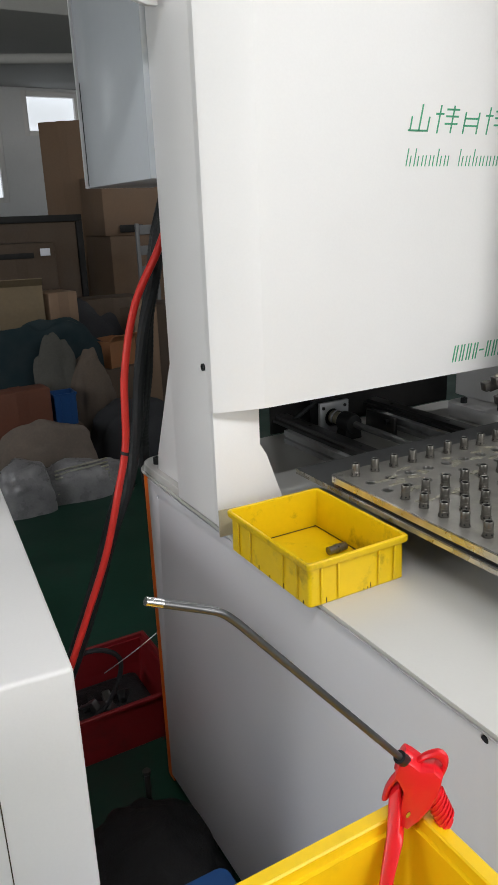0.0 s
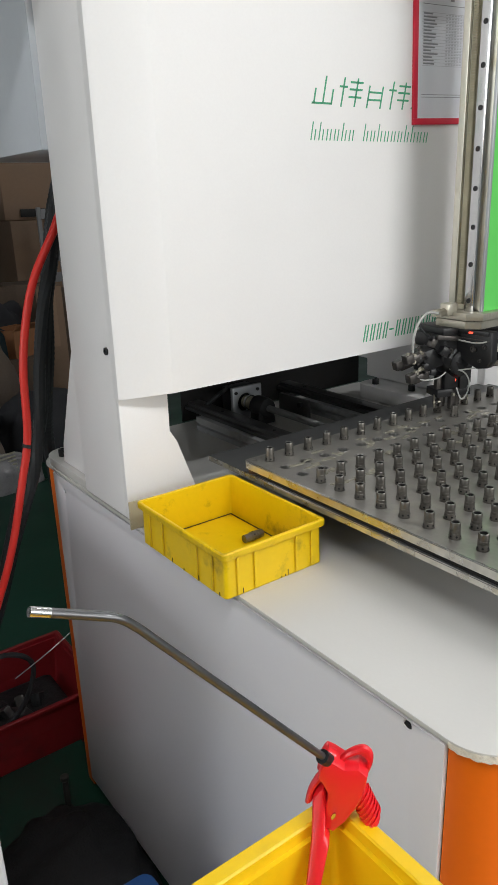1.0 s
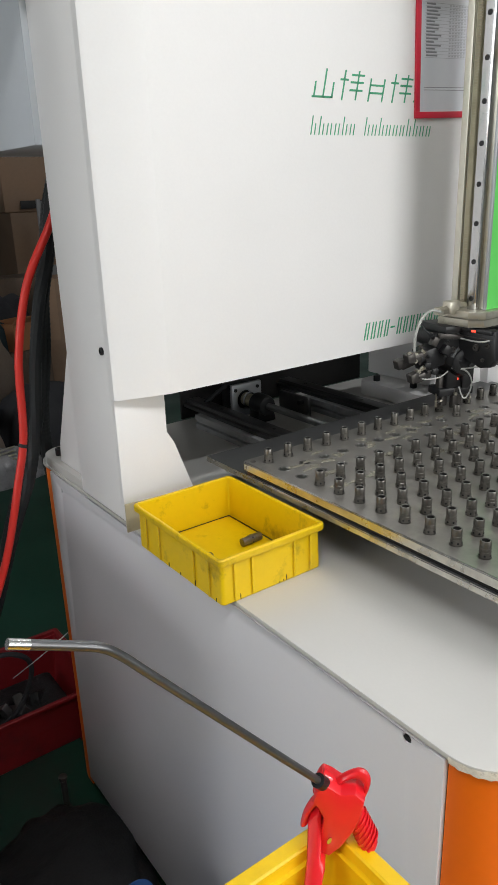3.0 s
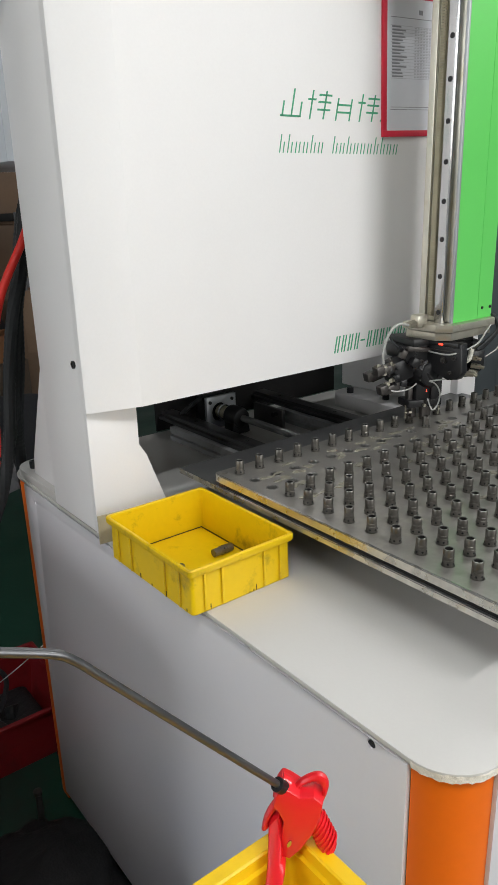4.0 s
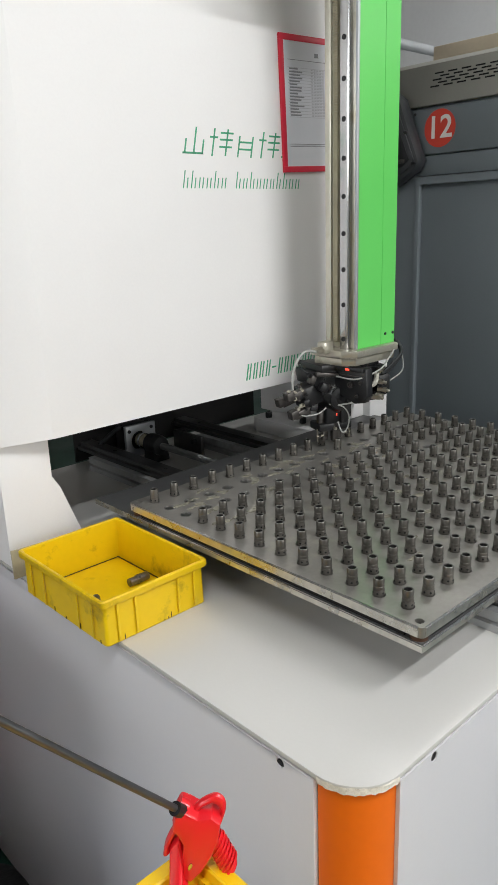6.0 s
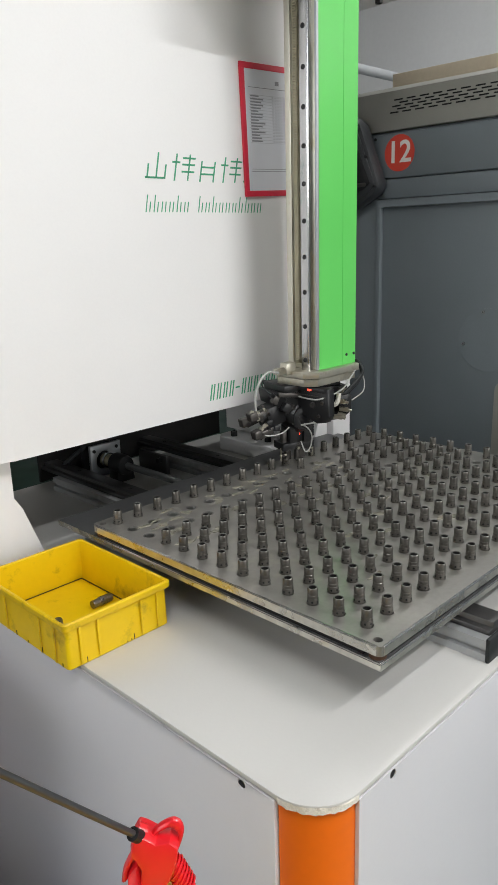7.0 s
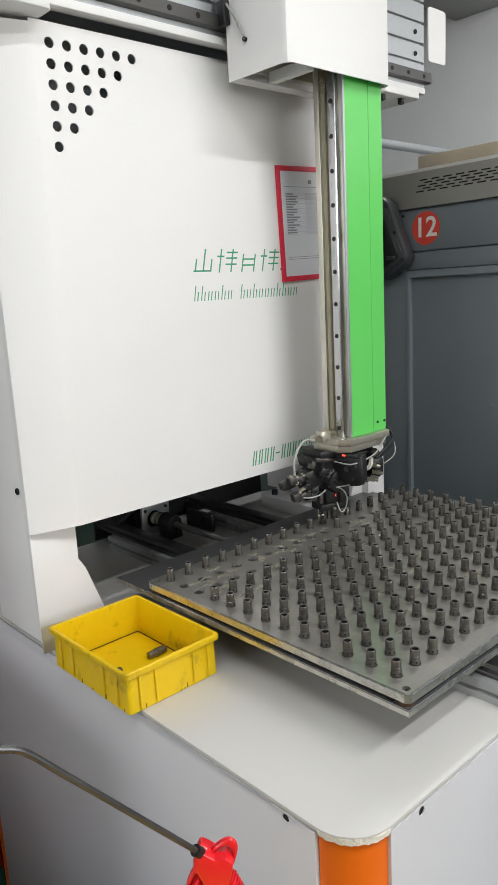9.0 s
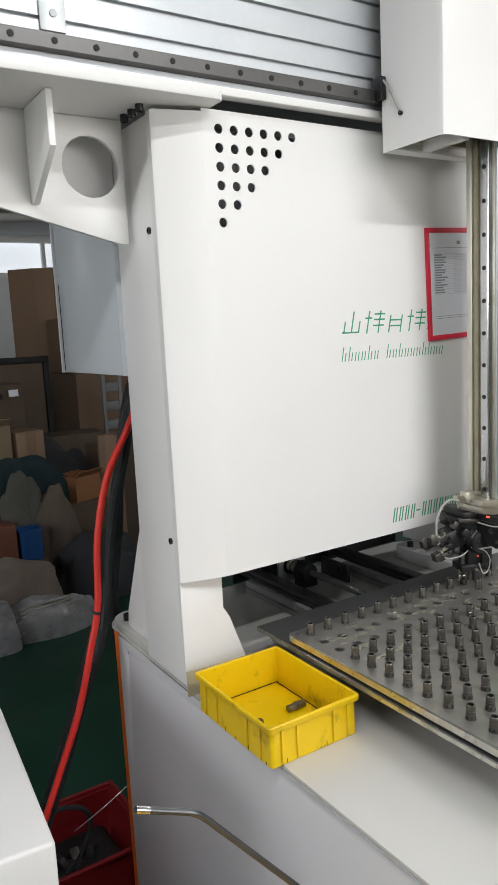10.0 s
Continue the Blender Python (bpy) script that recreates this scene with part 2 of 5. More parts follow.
def smooth_path(pts, n=10):
    pts = [Vector(p) for p in pts]
    out = []
    for i in range(len(pts) - 1):
        p0, p1, p2, p3 = pts[max(i - 1, 0)], pts[i], pts[i + 1], pts[min(i + 2, len(pts) - 1)]
        for k in range(n):
            t = k / n
            out.append(0.5 * ((2 * p1) + (p2 - p0) * t + (2 * p0 - 5 * p1 + 4 * p2 - p3) * t * t + (3 * p1 - p0 - 3 * p2 + p3) * t ** 3))
    out.append(pts[-1])
    return out


def tube(bm, pts, r, seg=10, n=8):
    path = smooth_path(pts, n)
    rings = []
    up = Vector((0.31, 0.2, 0.93)).normalized()
    for i, p in enumerate(path):
        d = (path[min(i + 1, len(path) - 1)] - path[max(i - 1, 0)]).normalized()
        a = d.cross(up).normalized()
        b = d.cross(a).normalized()
        rings.append([bm.verts.new(p + r * (a * math.cos(2 * math.pi * k / seg) + b * math.sin(2 * math.pi * k / seg))) for k in range(seg)])
    for a, b in zip(rings, rings[1:]):
        for k in range(seg):
            bm.faces.new((a[k], a[(k + 1) % seg], b[(k + 1) % seg], b[k]))
    bm.faces.new(rings[0][::-1])
    bm.faces.new(rings[-1])
    bmesh.ops.recalc_face_normals(bm, faces=bm.faces)
    return bm


def T(pts, r, seg=10, n=8):
    return tube(bmesh.new(), pts, r, seg, n)


def prism(bm, pts, plane, a, b, holes=(), bevel=0.0):
    """A flat outline (with round holes (u, v, r)) in 'xz', 'xy' or 'yz', made thick from a to b on the third axis."""
    def place(u, v, w):
        return {"xz": (u, w, v), "xy": (u, v, w), "yz": (w, u, v)}[plane]
    start = len(bm.faces)
    edges = []
    for ring in [pts] + [[(hu + hr * math.cos(2 * math.pi * k / 20), hv + hr * math.sin(2 * math.pi * k / 20)) for k in range(20)] for hu, hv, hr in holes]:
        vs = [bm.verts.new(place(u, v, a)) for u, v in ring]
        edges += [bm.edges.new((vs[k], vs[(k + 1) % len(vs)])) for k in range(len(vs))]
    if holes:
        fs = [f for f in bmesh.ops.triangle_fill(bm, use_beauty=True, use_dissolve=False, edges=edges)["geom"] if isinstance(f, bmesh.types.BMFace)]
    else:
        fs = [bm.faces.new([e.verts[0] for e in edges])]
    r = bmesh.ops.extrude_face_region(bm, geom=fs)
    nv = [v for v in r["geom"] if isinstance(v, bmesh.types.BMVert)]
    d = Vector(place(0, 0, b)) - Vector(place(0, 0, a))
    bmesh.ops.translate(bm, verts=nv, vec=d)
    bmesh.ops.recalc_face_normals(bm, faces=bm.faces)
    if bevel:
        es = [e for e in bm.edges if len(e.link_faces) == 2 and e.calc_face_angle(0) > 0.9]
        bmesh.ops.bevel(bm, geom=es, offset=bevel, segments=2, affect="EDGES", profile=0.5)
    return bm


def P(pts, plane, a, b, holes=(), bevel=0.0):
    return prism(bmesh.new(), pts, plane, a, b, holes, bevel)


def rounded(x0, y0, x1, y1, r, n=8):
    out = []
    for cx, cy, s in ((x1 - r, y1 - r, 0), (x0 + r, y1 - r, 90), (x0 + r, y0 + r, 180), (x1 - r, y0 + r, 270)):
        out += [(cx + r * math.cos(radians(s + 90 * k / n)), cy + r * math.sin(radians(s + 90 * k / n))) for k in range(n + 1)]
    return out


def tilt(at, rx=0, ry=0, rz=0):
    return Matrix.Translation(at) @ pose(0, 0, 0, rx, ry, rz) @ Matrix.Translation(-Vector(at))


def bolt(parent, at, axis=(0, 0, 1), r=0.006, h=0.008, material=None, name="bolt"):
    bm = bmesh.new()
    lathe_turn(bm, [(r, 0), (r, h * 0.9), (r * 0.92, h), (r * 0.55, h), (r * 0.5, h * 0.45)], at, 14, axis)
    return part(name, bm, material or BLACK, parent)


# ---- the hall ----
def hall():
    solid("floor", B((-5, -4.5, -0.12), (3.8, 7.2, 0.0), 0), FLOOR, "dark green painted concrete floor with oily black stains", "floor", "structure")
    solid("ceiling", B((-5, -4.5, 3.3), (3.8, 7.2, 3.45), 0), CEIL, "grey concrete ceiling", "ceiling", "structure")

    def wall(name, plane, u0, u1, w0, w1, openings):
        bm = bmesh.new()
        us = sorted({u0, u1, *[o[0] for o in openings], *[o[1] for o in openings]})
        for a, b in zip(us, us[1:]):
            cuts = [o for o in openings if o[0] <= a and b <= o[1]]
            spans = [(0, 3.3)] if not cuts else [(0, cuts[0][2]), (cuts[0][3], 3.3)]
            for z0, z1 in spans:
                if plane == "x":
                    box(bm, (a, w0, z0), (b, w1, z1))
                else:
                    box(bm, (w0, a, z0), (w1, b, z1))
        return solid(name, bm, WALLP, "pale grey plastered workshop wall", "wall", "structure")

    wall("wall_south", "x", -5, 3.8, -4.7, -4.5, [(-0.2, 3.6, 1.05, 2.85)])
    wall("wall_north", "x", -5, 3.8, 7.2, 7.4, [(-2.7, -1.9, 1.55, 2.3), (0.2, 1.12, 1.5, 2.2), (1.34, 2.4, 2.1, 2.5)])
    wall("wall_west", "y", -4.7, 7.4, -5.2, -5.0, [(-0.8, 2.0, 1.1, 2.8)])
    wall("wall_east", "y", -4.7, 7.4, 3.8, 4.0, [(-3.8, -1.5, 1.65, 3.05)])
    solid("mezzanine", B((-5, 4.6, 2.52), (3.8, 7.2, 2.8), 0.01), CEIL, "dark concrete mezzanine slab over the store", "slab", "structure")
    solid("ceiling_beam", B((-5, 1.9, 2.95), (3.8, 2.25, 3.3), 0.01), CEIL, "grey concrete ceiling beam", "beam", "structure")

    def window(name, x0, x1, z0, z1, y, muntins):
        w = thing(name, ((x0 + x1) / 2, y, z0), "white-framed workshop window with bright daylight behind", "window", kind="structure")
        bm = bmesh.new()
        for a, b in ((x0, x0 + 0.05), (x1 - 0.05, x1)):
            box(bm, (a, y, z0), (b, y + 0.06, z1), 0.004)
        for a, b in ((z0, z0 + 0.05), (z1 - 0.05, z1)):
            box(bm, (x0 + 0.05, y, a), (x1 - 0.05, y + 0.06, b), 0.004)
        for k in range(1, muntins):
            xm = x0 + (x1 - x0) * k / muntins
            box(bm, (xm - 0.02, y + 0.005, z0 + 0.05), (xm + 0.02, y + 0.055, z1 - 0.05), 0.004)
        part("window_frame", bm, WHITE, w)
        part("pane", B((x0, y + 0.12, z0), (x1, y + 0.125, z1), 0), PANE, w, "bright frosted daylight pane")

    window("window_1", 0.2, 1.12, 1.5, 2.2, 7.21, 2)
    window("window_3", -2.7, -1.9, 1.55, 2.3, 7.21, 2)
    window("window_2", 1.34, 2.4, 2.1, 2.5, 7.21, 2)
    solid("conduit_pipe", C((0.95, 1.5, 1.955), (3.8, 1.5, 1.955), 0.018), ALU, "grey steel conduit pipe running along behind the machine", "pipe", "structure")
    solid("overhead_pipe", C((-0.5, 4.5, 2.16), (3.8, 4.9, 2.52), 0.03), CEIL, "grey overhead pipe under the mezzanine", "pipe", "structure")
    for x, y, z in TUBES:
        t = thing("tube_lamp", (x, y, z), "white batten lamp with a fluorescent tube under the ceiling", "lamp", "ceiling lamps")
        part("batten", B((x - 0.62, y - 0.03, z), (x + 0.62, y + 0.03, z + 0.14), 0.004), WHITE, t)
        part("tube", C((x - 0.6, y, z - 0.012), (x + 0.6, y, z - 0.012), 0.012), LAMP, t, "glowing tube")


hall()

# ---- machine base ----
ZT = 0.8045
TX0, TX1, TY0, TY1, TR = -0.018, 0.935, -0.008, 1.095, 0.058


def machine_cabinet():
    t = thing("machine_cabinet", (0.45, 0.53, 0.0), "white and orange steel machine cabinet with rounded cream tabletop", "machine cabinet")
    # unseen black fill, added so the joints look shaded inside
    part("core", B((0.0, 0.03, 0.05), (0.9, 1.06, 0.7968), 0), DARK, t, "added black fill that makes the cabinet's joints dark")
    top = P(rounded(TX0, TY0, TX1, TY1, TR, 10), "xy", ZT - 0.0065, ZT, bevel=0.0009)
    part("tabletop", top, WHITE_TOP, t, "cream-white painted tabletop with rounded corners")
    s = P([(0.0515, 0.045), (1.013, 0.045), (1.013, 0.7962), (0.0515, 0.7962)], "yz", -0.0190, -0.0122, holes=[(0.097, 0.790, 0.0054), (0.96, 0.772, 0.004)], bevel=0.0008)
    part("side_panel", s, LAVENDER, t, "pale grey side panel")
    FX = TX0 + TR - 0.0005
    s = P([(FX, 0.045), (0.872, 0.045), (0.872, 0.7965), (FX, 0.7965)], "xz", -0.0088, -0.0022, holes=[(0.098, 0.790, 0.0056), (0.82, 0.788, 0.0056)])
    part("front_panel", s, LAVENDER, t, "pale grey front panel")
    for cx, cy, a in ((TX0 + TR, TY0 + TR, 180), (TX0 + TR, TY1 - TR, 90), (TX1 - TR, TY0 + TR, 270)):
        r = TR - 0.004
        arc = [(cx + r * math.cos(radians(a + 9 * k)), cy + r * math.sin(radians(a + 9 * k))) for k in range(11)]
        inner = [(cx + (r - 0.01) * math.cos(radians(a + 9 * k)), cy + (r - 0.01) * math.sin(radians(a + 9 * k))) for k in range(10, -1, -1)]
        if a == 90:
            arc, inner = arc + [(cx - r, 1.0145)], [(cx - r + 0.01, 1.0145)] + inner
        part("corner_cover", P(arc + inner, "xy", 0.02, 0.7972), ORANGE, t, "glossy orange rounded corner cover")
    cx, cy = TX0 + TR, TY0 + TR
    rnd = random.Random(4)
    bm = bmesh.new()
    rows = []
    for h in range(4):
        rows.append([])
        for k in range(25):
            a = radians(182 + 86 * k / 24)
            r = TR + (0.0010 if h < 3 else 0.0004) + rnd.uniform(-0.0007, 0.0007)
            low = 0.7962 - 0.0022 * rnd.random() * math.sin(math.pi * k / 24)
            z = [low, 0.7976, 0.8018, 0.8030][h]
            rows[h].append(bm.verts.new((cx + r * math.cos(a), cy + r * math.sin(a), z)))
    for h in range(3):
        for k in range(24):
            bm.faces.new((rows[h][k], rows[h][k + 1], rows[h + 1][k + 1], rows[h + 1][k]))
    bmesh.ops.recalc_face_normals(bm, faces=bm.faces)
    part("corner_filler", bm, WORN, t, "chipped cream filler on the corner joint")
    # black discs added in the holes to stand for the shade inside
    part("hole_plug", C((-0.0178, 0.097, 0.788), (-0.0105, 0.097, 0.790), 0.0053), DARK, t, "black disc for the shade inside the hole")
    part("hole_plug", C((0.098, -0.0076, 0.790), (0.098, -0.001, 0.790), 0.0053), DARK, t, "black disc for the shade inside the hole")
    part("plinth", B((0.015, 0.03, 0.0), (0.9, 1.06, 0.05), 0.003), DARK, t, "black recessed plinth")


machine_cabinet()

# ---- gantry ----
YP = 0.627
PITCH = 0.0295


def gantry():
    g = thing("gantry_frame", (0.42, 0.78, ZT), "white sheet-steel gantry frame with perforated cover and aluminium beam", "gantry")
    holes = [(0.075 + PITCH * i, 1.768 - PITCH * j, 0.0079) for j in range(6) for i in range(6 - j)]
    holes += [(0.832 - 0.0288 * i, 1.058 + PITCH * j, 0.0088) for j in range(6) for i in range(6 - j)]
    bm = P([(0.044, 1.018), (0.852, 1.018), (0.852, 1.797), (0.044, 1.797)], "xz", YP, YP + 0.003, holes=holes)
    x0, x1 = -0.0365, 0.893
    prism(bm, [(0.044, YP), (x0 + 0.004, YP + 0.019), (x0, YP + 0.023), (x0, 0.664), (x0 + 0.003, 0.664), (x0 + 0.003, YP + 0.024), (x0 + 0.006, YP + 0.0215), (0.044, YP + 0.003)], "xy", 1.018, 1.792)
    prism(bm, [(0.852, YP), (0.852, YP + 0.003), (x1 - 0.006, YP + 0.0135), (x1 - 0.003, YP + 0.016), (x1 - 0.003, 0.664), (x1, 0.664), (x1, YP + 0.015), (x1 - 0.004, YP + 0.011)], "xy", 1.04, 1.79)
    part("cover_panel", bm, WHITE, g, "white perforated front cover with a folded edge")
    part("column_left", B((-0.034, 0.6645, 0.8225), (0.03, 0.818, 1.79), 0.003), WHITE, g, "white square column")
    part("rear_plate", P([(0.8185, 0.8225), (0.985, 0.8225), (0.978, 0.86), (0.90, 1.03), (0.835, 1.16), (0.8185, 1.19)], "yz", -0.004, 0.006, bevel=0.001), WHITE, g, "white rear stiffener plate set back from the column")
    part("leg_left", P([(-0.034, 0.8222), (0.100, 0.8222), (0.062, 0.93), (0.050, 0.95), (0.050, 1.03), (-0.034, 1.03)], "xz", 0.657, 0.664, bevel=0.0015), WHITE, g, "white lower leg plate with flared foot")
    part("foot_strip", P([(-0.0338, ZT), (0.111, ZT), (0.106, 0.838), (0.098, 0.846), (-0.0338, 0.852)], "xz", 0.6535, 0.6568, bevel=0.0008), FOOT, g, "beige foot strip of the leg")
    part("column_right", B((0.86, 0.665, 0.8405), (0.925, 1.03, 1.79), 0.003), WHITE, g, "white square column")
    # added box, its grey stands for the dim inside behind the holes
    part("cross_box", B((0.032, 0.70, 1.06), (0.858, 0.80, 1.79), 0.003), INNER, g, "grey box added behind the cover for its holes' dim inside")
    part("foot_plate", P(rounded(-0.0165, 0.6645, 0.12, 1.070, 0.045, 6), "xy", ZT, 0.822, bevel=0.0015), WHITE_TOP, g, "white foot plate")
    part("foot_plate", P(rounded(0.785, 0.60, 0.93, 0.995, 0.03, 6), "xy", ZT, 0.840, bevel=0.002), WHITE, g, "white foot plate")
    bolt(g, (-0.012, 0.852, 0.822), r=0.0045, h=0.010)
    for at in ((0.008, 1.018, 0.822), (0.811, 0.95, 0.84), (0.825, 0.844, 0.84)):
        bolt(g, at, r=0.0085, h=0.014)
    for y in (0.772, 0.684):
        part("rib", P([(0.86, 0.978), (0.848, 0.978), (0.803, 0.8402), (0.86, 0.8402)], "xz", y, y + 0.012, bevel=0.001), WHITE, g, "white sloping stiffener rib")
    for at in ((-0.034, 0.680, 1.086), (-0.034, 0.682, 1.612)):
        bolt(g, at, axis=(-1, 0, 0), r=0.0058, h=0.003, material=BLACK, name="screw")
    bolt(g, (0.875, YP + 0.006, 1.243), axis=(0, -1, 0), r=0.005, h=0.003, material=STEEL, name="screw")
    # beam
    bm = bmesh.new()
    yb = 0.606
    outline = [(yb, 1.826), (yb, 1.834), (yb + 0.006, 1.836), (yb + 0.006, 1.840), (yb, 1.842)]
    for z in (1.878, 1.918, 1.962, 2.005):
        outline += [(yb, z - 0.003), (yb + 0.008, z - 0.003), (yb + 0.008, z + 0.003), (yb, z + 0.003)]
    outline += [(yb, 2.09), (0.78, 2.09), (0.78, 1.826)]
    prism(bm, outline, "yz", -1.0, 1.02)
    part("beam", bm, ALU, g, "slotted aluminium beam profile")
    for zc in (1.846, 2.045):
        r = part("linear_rail", P([(yb - 0.014, zc - 0.010), (yb - 0.010, zc - 0.012), (yb - 0.0002, zc - 0.012), (yb - 0.0002, zc + 0.012), (yb - 0.010, zc + 0.012), (yb - 0.014, zc + 0.010)], "yz", -1.0, 1.03), DARKRAIL, g, "dark steel linear rail")
        # dark discs painted on for the shade in the rail's screw holes
        for k in range(34):
            x = -0.98 + 0.06 * k
            part("rail_screw", C((x, yb - 0.0141, zc), (x, yb - 0.0149, zc), 0.0046, seg=12), DARK, r)
    part("rail_strip", B((-1.0, 0.602, 1.812), (1.02, 0.626, 1.8255), 0.002), WHITE, g, "white mounting strip under the beam")
    part("beam_end_plate", B((1.0205, 0.62, 1.83), (1.028, 0.77, 2.08), 0.002), ALU, g, "aluminium end plate")
    part("cable_bracket", P(rounded(1.03, 1.885, 1.10, 2.0, 0.008, 4), "xz", 0.60, 0.603), WHITE, g, "white bent cable bracket")
    for z in (1.895, 1.94):
        bolt(g, (0.985, yb, z), axis=(0, -1, 0), r=0.005, h=0.003, name="screw")
    st = part("strap", B((-0.215, yb - 0.004, 1.862), (-0.178, yb - 0.0003, 1.955), 0.0012), ALU, g, "small aluminium strap")
    part("strap_screw", C((-0.196, yb - 0.004, 1.885), (-0.196, yb - 0.0065, 1.885), 0.0052, seg=12), SCREW, st)
    part("shelf_plate", P(rounded(-1.0, 0.585, 0.064, 0.80, 0.012, 5), "xy", 1.7985, 1.815, bevel=0.003), WHITE, g, "white shelf plate under the beam")
    part("shelf_plate", P(rounded(0.86, 0.60, 1.0, 0.80, 0.012, 5), "xy", 1.7985, 1.815, bevel=0.003), WHITE, g, "white shelf plate under the beam")
    part("bracket_plate", P([(-0.60, 1.798), (-0.043, 1.798), (-0.043, 1.598), (-0.060, 1.598), (-0.60, 1.74)], "xz", 0.745, 0.755, holes=[(-0.102, 1.720, 0.049)], bevel=0.001), WHITE, g, "white gusset plate with a round lightening hole")
    part("bracket_back", P([(-0.60, 1.798), (-0.036, 1.798), (-0.036, 1.62), (-0.60, 1.75)], "xz", 0.812, 0.818), WHITE, g, "white rear gusset plate")
    part("bracket_rib", P([(0.635, 1.798), (0.745, 1.798), (0.745, 1.655), (0.732, 1.655), (0.640, 1.715), (0.635, 1.72)], "yz", -0.205, -0.195, bevel=0.001), WHITE, g, "white triangular bracket rib")
    for k in range(3):
        bolt(g, (-0.050, 0.715 - 0.030 * k, 1.7985), axis=(0, 0, -1), r=0.0065, h=0.011)
    for at in ((0.88, 0.62, 1.7985), (0.95, 0.62, 1.7985)):
        bolt(g, at, axis=(0, 0, -1), r=0.0075, h=0.012)
    # added black sheet that stands for the shade deep in the opening
    part("rear_cover", B((0.335, 1.100, ZT), (0.90, 1.106, 1.09), 0.001), DARK, g, "black sheet added for the shade inside the opening")

    # printed marks, plain shapes in the colour of the print
    def marks(name, label, u0, u1, z0, z1, cells, slant):
        w = (u1 - u0) / len(cells)
        for k, ch in enumerate(cells):
            if not ch:
                continue
            bm = bmesh.new()
            a = u0 + k * w
            for (p, q, r, s) in ch:
                ua, ub = a + w * min(p, r), a + w * max(p, r)
                za, zb = z0 + (z1 - z0) * min(q, s), z0 + (z1 - z0) * max(q, s)
                th = 0.0029 if z1 - z0 > 0.03 else 0.0019
                if ub - ua < th:
                    ub = ua + th
                if zb - za < th:
                    zb = za + th
                sh = lambda z: slant * (z - z0)
                vs = [(ua + sh(za), za), (ub + sh(za), za), (ub + sh(zb), zb), (ua + sh(zb), zb)]
                prism(bm, vs, "xz", YP - 0.0006, YP - 0.0001)
            part(name, bm, GREENPRINT, g, label)

    blk = [[(0.1, 0.05, 0.85, 0.08), (0.15, 0.05, 0.15, 0.55), (0.48, 0.05, 0.48, 0.95), (0.8, 0.05, 0.8, 0.55)], [(0.18, 0, 0.18, 0.95), (0.05, 0.62, 0.36, 0.65), (0.45, 0.78, 0.95, 0.81), (0.45, 0.55, 0.95, 0.58), (0.45, 0.3, 0.95, 0.33), (0.7, 0.02, 0.7, 0.95)]]
    big = [blk[0], blk[1], [(0.2, 0, 0.2, 0.75), (0.75, 0, 0.75, 0.75), (0.2, 0.5, 0.75, 0.53), (0.2, 0.25, 0.75, 0.28)], blk[1], blk[0], blk[1]]
    marks("logo_mark", "green stencilled logo strokes", 0.315, 0.650, 1.425, 1.470, big, 0.22)
    bar = [(0.2, 0, 0.2, 0.62), (0.65, 0, 0.65, 0.62)]
    tall = [(0.2, 0, 0.2, 1.0), (0.65, 0, 0.65, 0.6)]
    small = [tall, tall, bar, bar, tall, bar, [], tall, bar, tall, bar, bar, bar, tall, tall, bar, bar]
    marks("logo_bar", "green stencilled bars of a logo line", 0.315, 0.592, 1.375, 1.402, small, 0.2)
    dig = [(0.2, 0, 0.2, 1.0), (0.62, 0, 0.62, 1.0)]
    marks("number_bar", "green stencilled bars of a number line", 0.437, 0.652, 1.040, 1.070, [dig] * 4 + [[(0.1, 0.45, 0.8, 0.53)]] + [dig] * 8, 0.2)


gantry()


